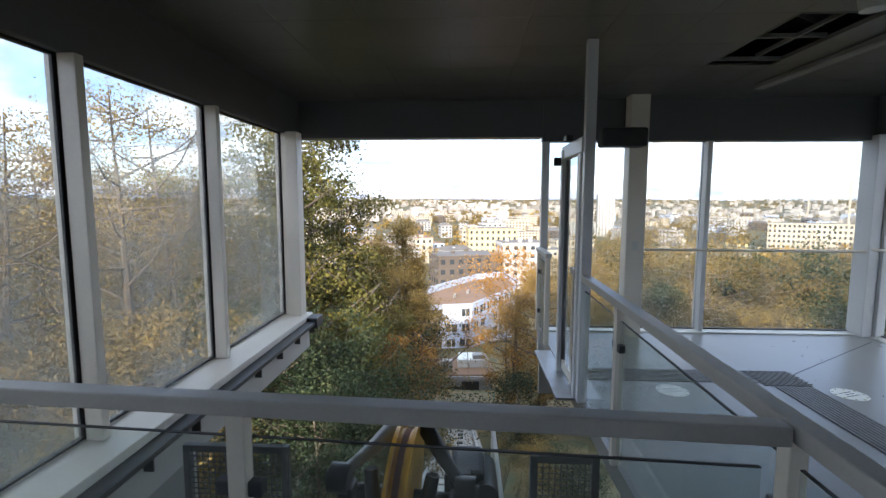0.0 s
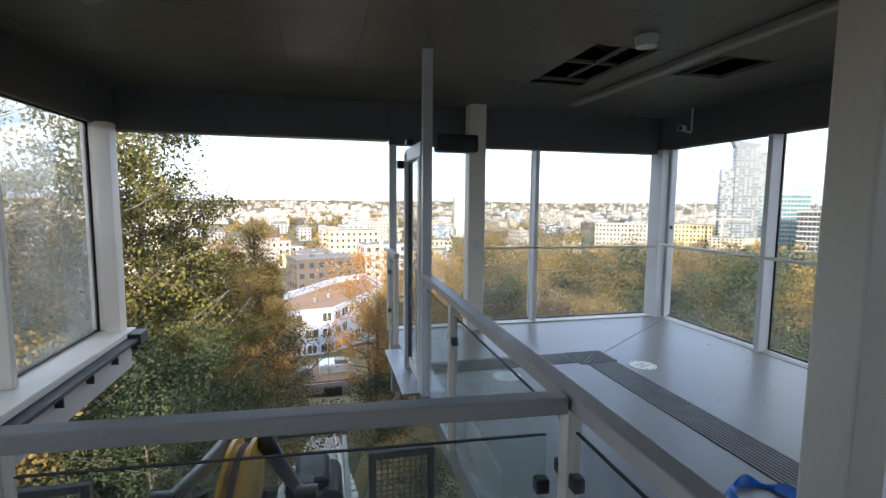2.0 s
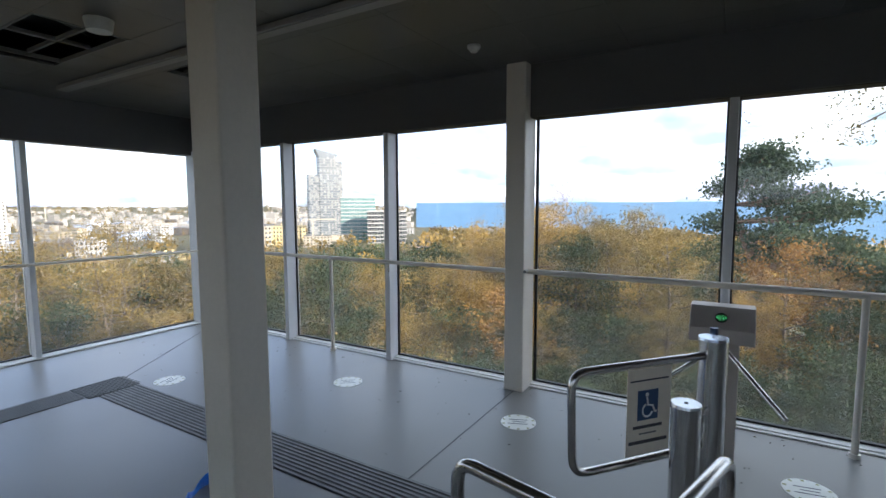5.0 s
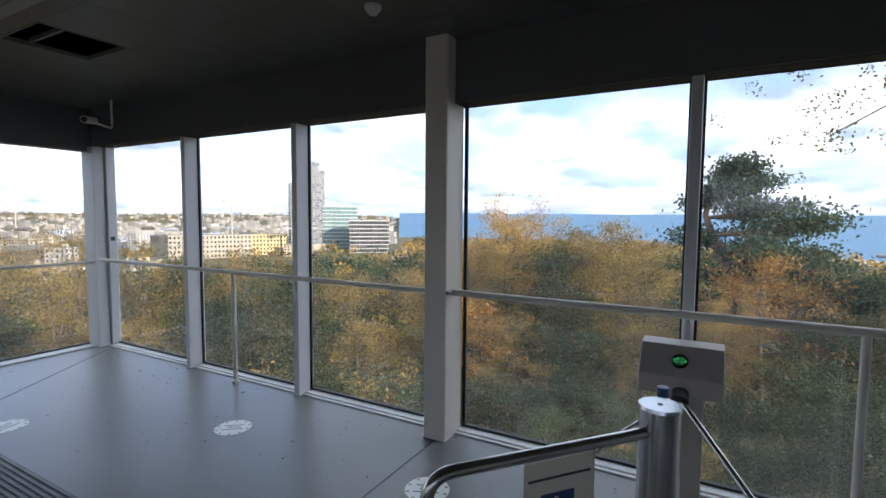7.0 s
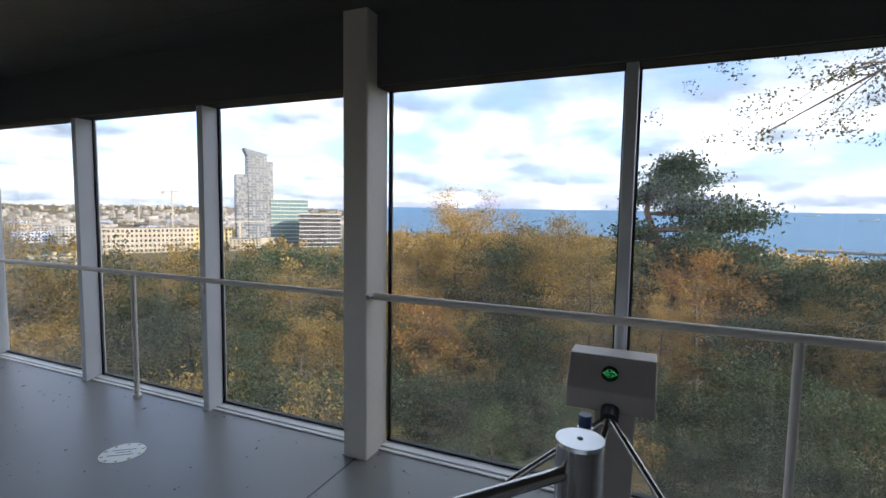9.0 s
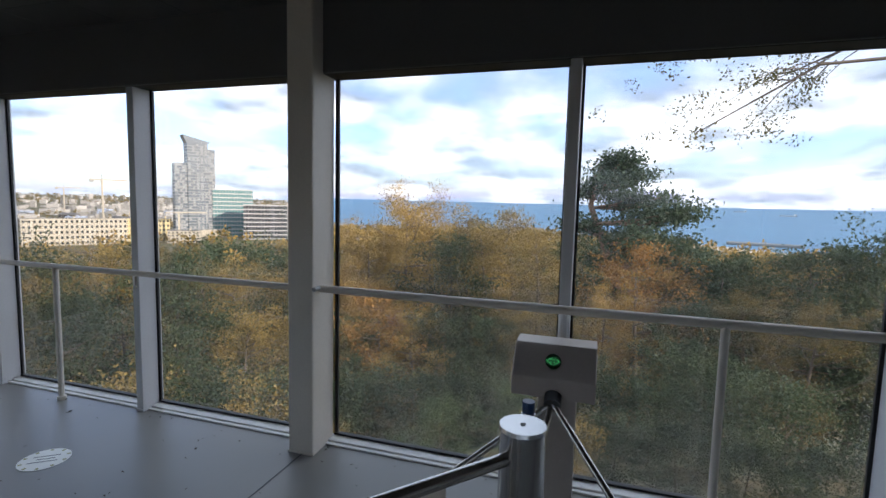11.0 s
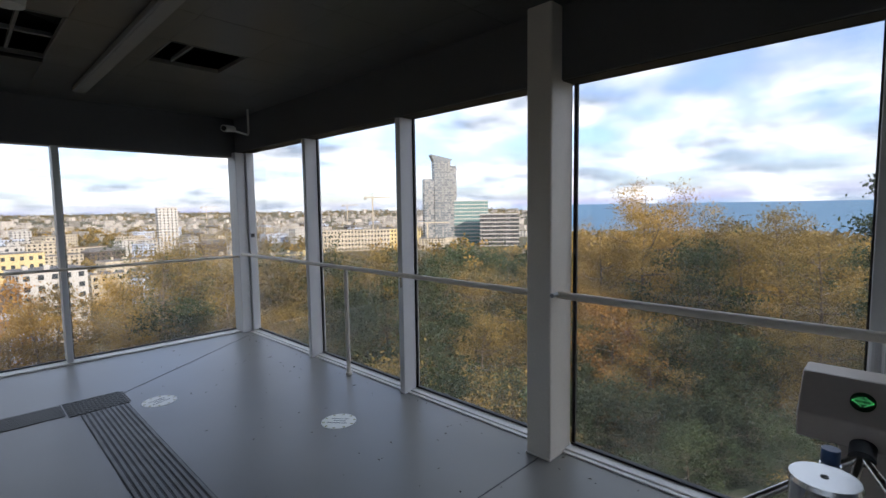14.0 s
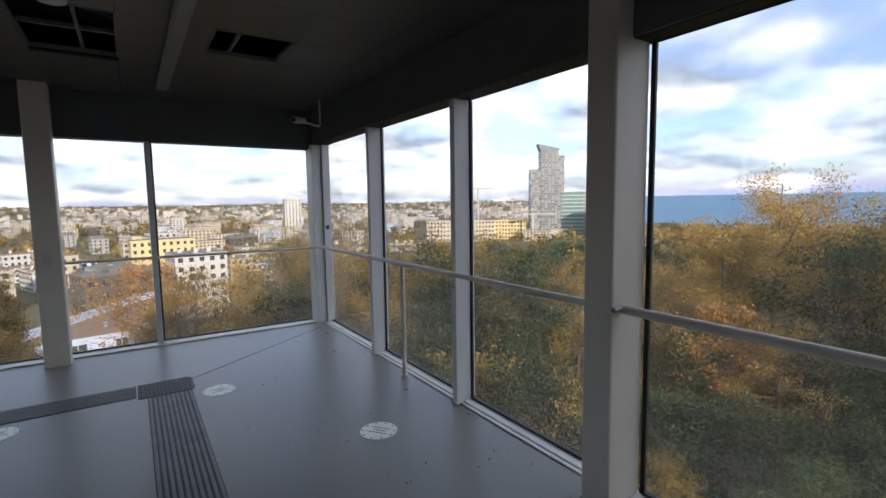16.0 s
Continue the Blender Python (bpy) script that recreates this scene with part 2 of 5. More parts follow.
def empty(name, at=(0, 0, 0), label="", category="", group="", kind="", rz=0):
    ob = new(name)
    ob.empty_display_size = 0.1
    ob.matrix_basis = pose(*at, 0, 0, rz)
    return tagged(ob, label, category, group, kind)


def part(name, bm, mat, parent, label="", smooth=False):
    ob = new(name, mesh_of(name, bm, mat, smooth))
    ob.parent = parent
    if label:
        ob["label"] = label
    return ob


def shared(name, me, parent, m=None):
    ob = new(name, me)
    ob.parent = parent
    if m is not None:
        ob.matrix_basis = m
    return ob


def box(bm, x0, x1, y0, y1, z0, z1, bevel=0.0, mat=0):
    r = bmesh.ops.create_cube(bm, size=1, matrix=Matrix.LocRotScale(((x0 + x1) / 2, (y0 + y1) / 2, (z0 + z1) / 2), None, (abs(x1 - x0), abs(y1 - y0), abs(z1 - z0))))
    faces = {f for v in r["verts"] for f in v.link_faces}
    for f in faces:
        f.material_index = mat
    if bevel:
        e = list({e for v in r["verts"] for e in v.link_edges})
        bmesh.ops.bevel(bm, geom=e, offset=bevel, segments=2, affect="EDGES", profile=0.5, material=-1)
    return bm


def B(x0, x1, y0, y1, z0, z1, bevel=0.0):
    return box(bmesh.new(), x0, x1, y0, y1, z0, z1, bevel)


def rod(bm, a, b, r0, r1=None, seg=14, caps=True):
    a, b = Vector(a), Vector(b)
    d = b - a
    m = Matrix.Translation((a + b) / 2) @ d.to_track_quat("Z", "Y").to_matrix().to_4x4()
    bmesh.ops.create_cone(bm, cap_ends=caps, segments=seg, radius1=r0, radius2=r0 if r1 is None else r1, depth=d.length, matrix=m)
    return bm


def R(a, b, r0, r1=None, seg=14):
    return rod(bmesh.new(), a, b, r0, r1, seg)


def tube(bm, pts, r, seg=12, closed=False):
    """A round tube along a polyline, with mitred rings."""
    pts = [Vector(p) for p in pts]
    rings = []
    n = len(pts)
    side = None
    for i, p in enumerate(pts):
        d = (pts[min(i + 1, n - 1)] - pts[max(i - 1, 0)]).normalized()
        if side is None:
            side = d.orthogonal().normalized()
        side = (side - d * side.dot(d)).normalized()
        other = d.cross(side)
        rad = r[i] if isinstance(r, (list, tuple)) else r
        rings.append([bm.verts.new(p + (side * math.cos(2 * math.pi * k / seg) + other * math.sin(2 * math.pi * k / seg)) * rad) for k in range(seg)])
    for a, b in zip(rings, rings[1:]):
        for k in range(seg):
            bm.faces.new((a[k], a[(k + 1) % seg], b[(k + 1) % seg], b[k]))
    bm.faces.new(rings[0][::-1])
    bm.faces.new(rings[-1])
    return bm


def bend(pts, r=0.06, steps=5):
    """A polyline with its inner corners rounded."""
    pts = [Vector(p) for p in pts]
    out = [pts[0]]
    for a, b, c in zip(pts, pts[1:], pts[2:]):
        u, v = (a - b).normalized(), (c - b).normalized()
        for k in range(steps + 1):
            s = k / steps
            out.append((b + u * r) * (1 - s) ** 2 + b * 2 * s * (1 - s) + (b + v * r) * s * s)
    return out + [pts[-1]]


def arrays_mesh(name, verts, faces, mats, index=None):
    me = bpy.data.meshes.new(name)
    me.from_pydata(verts, [], faces)
    for m in mats:
        me.materials.append(m)
    if index is not None:
        me.polygons.foreach_set("material_index", index)
    me.update()
    return me

# ---- building: structure ----
XL, XR, YF, YB = -1.98, 5.20, 6.40, -5.0   # glass lines left, right, front and the back wall
TOP, CZ = 2.376, 2.88                       # top of the front glazing, ceiling
HEAD, HEADL = 2.435, 2.425                  # heads of the right and left glazing
XG, YG = 5.135, 6.47                        # glass planes right and front
RAILX, RAILY = 1.04, 1.56                   # long guard rail, cross rail

bm = B(RAILX + 0.03, XG + 0.02, YB, YG + 0.02, -0.14, 0.0)
thing("floor", bm, FLOOR, "grey glossy resin floor of the platform with fine joints", "floor", kind="structure")
bm = B(XL + 0.1, RAILX + 0.026, YB, RAILY + 0.04, -0.35, 0.0)
thing("floor_lobby", bm, FLOOR, "grey resin floor behind the cross rail", "floor", kind="structure")
# saw-cut joints in the floor
for n, (a, b) in enumerate((((4.86, 1.485), (1.10, 1.52)), ((3.25, 4.90), (4.92, 6.06)))):
    d = Vector((b[0] - a[0], b[1] - a[1], 0))
    bm = B(0, d.length, -0.004, 0.004, 0.0005, 0.0022)
    ob = thing("floor_joint", bm, INK, "thin dark joint line in the resin floor", "floor joint", kind="structure")
    ob.matrix_basis = pose(a[0], a[1], 0, 0, 0, math.degrees(math.atan2(d.y, d.x)))
# ceiling panels with open joints, two places without panels
bm = bmesh.new()
gx = [-2.36 + 0.58 * k for k in range(14)]
gy = [-5.0 + 0.62 * k for k in range(20)]
for i in range(len(gx) - 1):
    for j in range(len(gy) - 1):
        x0, x1, y0, y1 = max(gx[i], XL - 0.1), min(gx[i + 1], XR + 0.1), gy[j], min(gy[j + 1], YF + 0.1)
        cx, cy = (x0 + x1) / 2, (y0 + y1) / 2
        if x1 - x0 < 0.02 or y1 - y0 < 0.02:
            continue
        if (2.28 < cx < 2.86 and 3.66 < cy < 4.94) or (3.44 < cx < 4.02 and 3.66 < cy < 4.32):
            continue
        box(bm, x0 + 0.0015, x1 - 0.0015, y0 + 0.0015, y1 - 0.0015, CZ, CZ + 0.018)
thing("ceiling", bm, CEIL, "dark grey metal ceiling panels with thin joints", "ceiling", kind="structure")
# Slab coloured near black: the void's shade, seen through the hatches.
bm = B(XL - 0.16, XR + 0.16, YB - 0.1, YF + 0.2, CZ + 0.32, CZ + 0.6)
thing("roof_slab", bm, VOID, "flat roof slab above the ceiling, near black to stand for the unlit void", "roof", kind="structure")
# bulkheads above the glazing
for name, dims in (("bulkhead_left", (XL - 0.09, XL - 0.01, YB, YF - 0.064, HEADL, CZ + 0.318)),
                   ("bulkhead_bay", (XL - 0.14, 1.045, YF - 0.06, YF + 0.18, 2.425, CZ + 0.318)),
                   ("bulkhead_front", (1.049, 4.976, YF - 0.06, YG + 0.02, TOP, CZ + 0.318)),
                   ("bulkhead_right", (4.98, XG + 0.02, YB, YG + 0.02, HEAD, CZ + 0.318))):
    thing(name, B(*dims, 0.006), CEILB, "dark grey metal fascia above the glazing", "bulkhead", kind="structure")
# Added black sheet: shade on the fascia underside, put in as colour.
thing("soffit_shade_strip", B(4.992, XG + 0.012, YB, YF - 0.1, HEAD - 0.004, HEAD - 0.0005), SEAL, "thin black strip under the fascia standing in for shade on the soffit", "window head", kind="structure")
# Added out of view: blocks direct sun from the left mullions.
thing("rear_sun_block", B(-6.0, XR + 0.3, -13, YB - 0.203, -1.6, 6.5, 0.02), WALLM, "plain grey block added behind the hall to keep sun off the side mullions", "building", kind="structure")
thing("wall_back", B(XL - 0.14, XR + 0.14, YB - 0.2, YB, -0.35, CZ + 0.3), WALLM, "plain grey wall closing the hall", "wall", kind="structure")
thing("base_right", B(XG + 0.024, XG + 0.10, YB, YF + 0.3, -0.9, -0.30), CONC, "concrete edge beam under the glazing", "edge beam", kind="structure")
thing("base_front", B(RAILX + 0.05, XG + 0.02, YG + 0.024, YG + 0.10, -0.9, -0.30), CONC, "concrete edge beam under the front glazing", "edge beam", kind="structure")

# ---- glazing ----


def glazed_bay(name, axis, at, a, b, z0, z1, glass, label):
    """One bay: pane with black seals and a sill, along x or y."""
    root = empty(name, (0, 0, 0), label, "window", kind="structure")

    def bb(u0, u1, w0, w1, zz0, zz1, bev=0.0):
        return B(w0, w1, u0, u1, zz0, zz1, bev) if axis == "y" else B(u0, u1, w0, w1, zz0, zz1, bev)
    pane = part("pane", bb(a, b, at - 0.006, at + 0.006, z0, z1), glass, root, "clear dusty glass")
    pane.visible_shadow = False
    for u0, u1 in ((a, a + 0.026), (b - 0.026, b)):
        part("window_frame", bb(u0, u1, at - 0.0085, at + 0.0085, z0 + 0.014, z1 - 0.014), SEAL, root)
    for v0, v1 in ((z0, z0 + 0.014), (z1 - 0.014, z1)):
        part("window_frame", bb(a, b, at - 0.0165, at + 0.0165, v0, v1), SEAL, root)
    return root


MULR = [6.26, 4.575, 2.995, 1.42, -0.12, -1.68, -3.24, -4.8]
for k, (hi, lo) in enumerate(zip(MULR, MULR[1:])):
    glazed_bay(f"window_{k + 1}", "y", XG, lo + 0.02, hi - 0.02, 0.026, HEAD + 0.01, GLASS, "floor-to-ceiling glass pane of the platform wall")
for k, y in enumerate(MULR):
    if k in (0, 3):
        continue
    w = 0.031
    mu = empty("mullion", (XG, y, 0), "slim grey painted steel mullion between the panes", "mullion", "mullions of the right wall")
    zt = HEAD - 0.005
    part("profile", B(-0.155, -0.010, -w, w, 0.0, zt, 0.005), PAINT2, mu)
    part("glazing_seal", B(-0.0095, 0.0095, -0.018, 0.018, 0.0, zt), SEAL, mu, "black rubber seal")
    part("cover_strip", B(0.010, 0.03, -w, w, 0.0, zt, 0.005), PAINT2, mu)
    part("foot_plate", B(-0.159, -0.08, -w - 0.004, w + 0.004, 0.0, 0.02, 0.002), PAINT2, mu)
bm = B(5.05, XG + 0.012, YB, YF - 0.10, 0.0, 0.022, 0.006)
thing("sill_right", bm, SILL, "off-white painted sill strip along the glazing", "sill", kind="structure")
bm = B(5.015, 5.046, YB, YF - 0.10, 0.0, 0.012, 0.005)
thing("trim_right", bm, SILL, "painted floor upstand along the glazing", "trim", kind="structure")

# corner post and front wall
root = empty("corner_post", (0, 0, 0), "grey steel corner post of the glazing", "post")
part("post", B(4.925, 5.05, 6.235, YG + 0.01, 0, HEAD - 0.006, 0.006), PAINT2, root)
part("post_cover", B(5.054, XG + 0.02, 6.19, YG + 0.01, 0, HEAD - 0.006, 0.006), PAINT2, root)
part("socket_plate", B(5.07, 5.12, 6.184, 6.1895, 1.30, 1.35, 0.002), DARKSTEEL, root, "small dark plate")
FRX = [1.07, 2.10, 3.06, 4.96]
for k, (lo, hi) in enumerate(zip(FRX, FRX[1:])):
    glazed_bay(f"window_{k + 10}", "x", YG, lo + 0.03, hi + 0.02, 0.02, TOP + 0.01, GLASS, "tall glass pane of the front wall")
mu = empty("mullion", (3.065, YG, 0), "slim grey painted steel mullion in the front wall", "mullion")
part("profile", B(-0.028, 0.028, -0.13, -0.010, 0.0, TOP - 0.002, 0.005), PAINT2, mu)
part("glazing_seal", B(-0.018, 0.018, -0.0095, 0.0095, 0.0, TOP - 0.002), SEAL, mu, "black rubber seal")
part("cover_strip", B(-0.028, 0.028, 0.010, 0.05, 0.0, TOP - 0.002, 0.005), PAINT2, mu)
bm = B(1.05, 1.14, 6.36, 6.46, -0.32, TOP - 0.002, 0.005)
thing("front_post", bm, PAINT2, "slim grey steel post beside the open track bay", "post")
bm = B(1.145, 4.92, 6.31, YG + 0.012, 0.0, 0.018, 0.006)
thing("sill_front", bm, SILL, "off-white painted sill strip of the front wall", "sill", kind="structure")


def column(name, x0, x1, y0, y1, label, mat=PAINT, top=CZ):
    """A box column with rounded edges on a small foot plate."""
    root = empty(name, ((x0 + x1) / 2, (y0 + y1) / 2, 0), label, "column")
    hx, hy = (x1 - x0) / 2, (y1 - y0) / 2
    part("shaft", B(-hx, hx, -hy, hy, 0.0, top + 0.01, 0.012), mat, root)
    part("foot_plate", B(-hx - 0.004, hx + 0.004, -hy - 0.004, hy + 0.004, 0.0, 0.012, 0.002), mat, root)
    return root


column("column", 2.04, 2.225, 1.49, 1.67, "square light grey steel column standing free on the platform")
big = column("column", 4.86, 5.125, 1.405, 1.585, "deep grey steel column standing against the glazing")
fc = column("column", 2.02, 2.24, 6.10, 6.30, "square grey steel column at the front glazing")
sw = part("switch_box", B(-0.035, 0.035, -0.115, -0.1, 1.06, 1.17, 0.004), WHITEPL, fc, "small pale switch box")
part("switch_box", B(0.1, 0.112, -0.05, 0.03, 1.06, 1.17, 0.004), WHITEPL, fc, "small pale switch box")

# left glazing on a ledge above the track bay
MULL = [5.85, 4.24, 2.83, 1.30, -0.2, -1.7, -3.2, -4.75]
LZ = 0.30
for k, (hi, lo) in enumerate(zip(MULL, MULL[1:])):
    glazed_bay(f"window_{k + 20}", "y", XL - 0.07, lo + 0.02, hi - 0.02, LZ + 0.01, HEADL - 0.001, GLASSL, "dusty tall glass pane of the side wall")
for k, y in enumerate(MULL):
    mu = empty("mullion", (XL, y, 0), "light grey painted steel mullion between dusty panes", "mullion", "mullions of the side wall")
    part("profile", B(-0.05, 0.05, -0.03, 0.03, LZ, HEADL - 0.001, 0.005), PAINT, mu)
    part("glazing_seal", B(-0.085, -0.051, -0.022, 0.022, LZ, HEADL - 0.001), SEAL, mu, "black rubber seal")
    part("cover_strip", B(-0.12, -0.086, -0.03, 0.03, LZ, HEADL - 0.001, 0.004), PAINT, mu)
bm = B(XL + 0.04, XL + 0.17, 5.72, 5.90, LZ, HEADL - 0.001, 0.006)
thing("end_post", bm, PAINT, "light grey steel post at the end of the side glazing", "post")
bm = B(XL - 0.12, XL + 0.24, YB, 5.93, LZ - 0.06, LZ, 0.006)
thing("sill_left", bm, PAINT, "wide pale steel ledge below the side glazing", "sill", kind="structure")
root = empty("ledge_beam", (0, 0, 0), "grey steel channel beam under the side glazing", "beam")
part("web", B(XL + 0.10, XL + 0.20, YB, 5.90, LZ - 0.42, LZ - 0.065, 0.004), RAILP, root)
part("flange", B(XL + 0.20, XL + 0.34, YB, 5.86, LZ - 0.10, LZ - 0.063, 0.004), DARKSTEEL, root)
part("end_bracket", B(XL + 0.16, XL + 0.36, 5.70, 5.93, LZ - 0.14, LZ - 0.02, 0.01), DARKSTEEL, root, "dark steel end bracket")
for k in range(9):
    part("stiffener", B(XL + 0.20, XL + 0.26, 1.9 + 0.5 * k, 1.912 + 0.5 * k, LZ - 0.24, LZ - 0.1), DARKSTEEL, root)
bm = B(XL + 0.02, XL + 0.098, YB, 3.6, -3.2, LZ - 0.07)
thing("pit_wall_left", bm, CONC, "stained concrete wall of the track pit", "wall", kind="structure")
bm = B(XL + 0.10, 1.0, 1.30, 1.52, -3.2, -0.352)
thing("pit_wall_back", bm, CONC, "stained concrete wall of the track pit", "wall", kind="structure")
# ---- guard rails ----


def guard_rail(name, length, posts, label, glass_top=0.93, gap=0.012, z=1.065, last=True):
    """Square top rail on posts with framed glass between; runs along +x from its origin."""
    root = empty(name, (0, 0, 0), label, "railing")
    part("top_rail", B(-0.032, length + 0.032, -0.035, 0.035, z - 0.055, z, 0.006), RAILP, root)
    for p in posts if last else posts[:-1]:
        part("post", B(p - 0.03, p + 0.03, -0.026, 0.026, 0.0, z - 0.056, 0.004), PAINT, root)
    for a, b in zip(posts, posts[1:]):
        g = part("pane", B(a + 0.03 + gap, b - 0.03 - gap, -0.005, 0.005, 0.09, glass_top), GLASSR, root, "clear infill glass")
        g.visible_shadow = False
        part("edge_strip", B(a + 0.031 + gap, b - 0.031 - gap, -0.006, 0.006, glass_top, glass_top + 0.0035), SEAL, root)
        for q in (a + 0.03, b - 0.03 - 0.045):
            for zz in (0.24, 0.74):
                part("clamp", B(q, q + 0.045, -0.02, 0.02, zz, zz + 0.05, 0.006), DARKSTEEL, root, "dark glass clamp")
    return root


r1 = guard_rail("guard_railing", 9.2, [0.04, 1.34, 2.94, 4.5, 6.05, 7.6, 9.16], "grey steel guard rail with glass infill along the platform edge")
r1.matrix_basis = pose(RAILX + 0.04, 4.58, 0, 0, 0, -90.85)
r2 = guard_rail("guard_railing", 2.785, [0.06, 1.235, 2.80], "grey steel cross rail with glass infill above the track pit", z=1.062, last=False)
r2.matrix_basis = pose(XL + 0.16, 1.785, 0, 0, 0, -3.65)
r3 = guard_rail("guard_railing", 0.70, [0.03, 0.67], "short grey guard rail with glass beside the boarding gate")
r3.matrix_basis = pose(RAILX, 5.70, 0, 0, 0, 90)


def wall_rail(name, pts, posts, label, r=0.021):
    root = empty(name, (0, 0, 0), label, "handrail")
    part("rail", tube(bmesh.new(), pts, r), PAINT, root, smooth=True)
    for x, y, z in posts:
        part("post", R((x, y, 0), (x, y, z), 0.021), PAINT, root, smooth=True)
        part("foot", R((x, y, 0), (x, y, 0.03), 0.032), PAINT, root, smooth=True)
    return root


a = wall_rail("handrail", [(4.94, 6.2, 1.08), (4.935, 6.12, 1.08), (4.935, 1.58, 1.08)], [(4.935, 3.765, 1.07)], "pale round steel handrail along the glazing")
part("bracket", tube(bmesh.new(), bend([(4.935, 2.94, 1.06), (4.935, 2.94, 0.97), (4.985, 2.985, 0.97)], 0.03), 0.008, 8), STEEL, a)
b = wall_rail("handrail", [(4.94, 1.40, 1.085), (4.935, 1.30, 1.085), (4.92, -0.9, 1.085), (4.90, -4.9, 1.085)], [(4.92, -0.90, 1.08), (4.905, -3.4, 1.08)], "grey round steel handrail beside the turnstile", 0.024)
part("bracket", R((4.98, 1.395, 1.09), (4.86, 1.395, 1.09), 0.014), GREYMETAL, b)
part("sleeve", R((4.955, -0.12, 0.90), (4.955, -0.12, 1.06), 0.026), PAINT2, b)
wall_rail("handrail", [(2.2, 6.28, 1.055), (3.05, 6.30, 1.05), (4.94, 6.29, 1.045)], [], "thin dark handrail across the front glazing", 0.016)

# ---- boarding gate: pole, door frame, drive box, plate ----
gate = empty("boarding_gate", (0, 0, 0), "grey steel sliding door frame with drive box at the platform edge", "gate")
part("pole", B(RAILX - 0.005, RAILX + 0.075, 4.14, 4.21, 0, CZ + 0.005, 0.005), PAINT2, gate)
part("door_post", B(RAILX - 0.01, RAILX + 0.07, 4.27, 4.35, -0.02, 2.13, 0.005), PAINT2, gate)
part("door_post", B(RAILX - 0.03, RAILX + 0.05, 4.90, 4.98, -0.02, 2.13, 0.005), PAINT2, gate)
part("transom", B(RAILX - 0.02, RAILX + 0.06, 4.19, 4.98, 2.04, 2.16, 0.006), PAINT2, gate)
part("door_frame", B(RAILX + 0.0, RAILX + 0.03, 4.36, 4.41, 0.05, 2.03, 0.003), DARKSTEEL, gate)
part("door_frame", B(RAILX + 0.0, RAILX + 0.03, 4.84, 4.89, 0.05, 2.03, 0.003), DARKSTEEL, gate)
part("door_frame", B(RAILX + 0.0, RAILX + 0.03, 4.41, 4.84, 0.05, 0.13, 0.003), PAINT, gate)
g = part("pane", B(RAILX + 0.010, RAILX + 0.018, 4.411, 4.839, 0.131, 2.03), GLASS, gate)
g.visible_shadow = False
part("drive_box", B(RAILX + 0.08, RAILX + 0.42, 3.98, 4.13, 2.06, 2.20, 0.02), BLACK, gate, "black door drive box")
part("sensor", B(RAILX - 0.07, RAILX - 0.008, 4.55, 4.68, 2.17, 2.22, 0.01), BLACK, gate, "small black sensor")
part("sensor", B(RAILX - 0.10, RAILX - 0.032, 4.93, 4.97, 1.98, 2.06, 0.008), BLACK, gate, "small black sensor")
bm = B(0.885, RAILX + 0.028, 4.26, 5.55, -0.03, -0.008, 0.003)
thing("bridging_plate", bm, GREYMETAL, "pale metal bridging plate projecting at the boarding gate", "plate")

# ---- ceiling fittings ----


def hatch(x0, x1, y0, y1, bars, label):
    root = empty("ceiling_hatch", (0, 0, 0), label, "ceiling opening")
    for a0, a1, b0, b1 in ((x0, x0 + 0.012, y0, y1), (x1 - 0.012, x1, y0, y1), (x0 + 0.012, x1 - 0.012, y0, y0 + 0.012), (x0 + 0.012, x1 - 0.012, y1 - 0.012, y1)):
        part("frame", B(a0, a1, b0, b1, CZ - 0.004, CZ + 0.03), TBAR, root)
    for a0, a1, b0, b1 in bars:
        part("bar", B(a0, a1, b0, b1, CZ + 0.02, CZ + 0.05), TBAR, root)
    part("duct", R((x0 - 0.2, y0 + 0.2, CZ + 0.24), (x1 + 0.2, y1 - 0.25, CZ + 0.24), 0.06), DARKSTEEL, root)
    return root


hatch(2.285, 2.86, 3.685, 4.775, ((2.30, 2.845, 4.23, 4.26), (2.62, 2.64, 3.70, 4.76)), "open rectangular ceiling hatch with grid bars, panels missing")
hatch(3.445, 4.015, 3.685, 4.295, ((3.62, 3.64, 3.70, 4.28),), "open square ceiling hatch with a dark void")
root = empty("cable_trunking", (0, 0, 0), "long narrow grey trunking fixed under the ceiling", "trunking")
part("channel", B(3.16, 3.27, -4.0, 5.70, CZ - 0.045, CZ - 0.002, 0.006), TRUNKP, root)
part("cover", B(3.175, 3.255, -3.99, 5.69, CZ - 0.052, CZ - 0.046, 0.002), TRUNKP, root)
root = empty("smoke_detector", (2.56, 3.45, CZ), "round white ceiling smoke detector", "detector")
part("base", R((0, 0, -0.012), (0, 0, 0), 0.085, seg=28), WHITEPL, root, smooth=True)
part("body", R((0, 0, -0.075), (0, 0, -0.0125), 0.072, 0.084, seg=28), WHITEPL, root, smooth=True)
root = empty("ceiling_sensor", (4.28, 1.60, CZ), "small round white ceiling sensor", "sensor")
part("base", R((0, 0, -0.02), (0, 0, 0), 0.05, seg=24), WHITEPL, root, smooth=True)
part("dome", R((0, 0, -0.05), (0, 0, -0.0205), 0.026, 0.046, seg=24), WHITEPL, root, smooth=True)
root = empty("security_camera", (0, 0, 0), "small pale security camera under the ceiling", "camera")
part("mount", tube(bmesh.new(), bend([(4.84, 5.60, CZ), (4.84, 5.60, 2.57), (4.60, 5.47, 2.585)], 0.04), 0.012, 8), WHITEPL, root, smooth=True)
part("housing", R((4.60, 5.46, 2.60), (4.44, 5.32, 2.575), 0.034, 0.038, seg=18), WHITEPL, root, smooth=True)
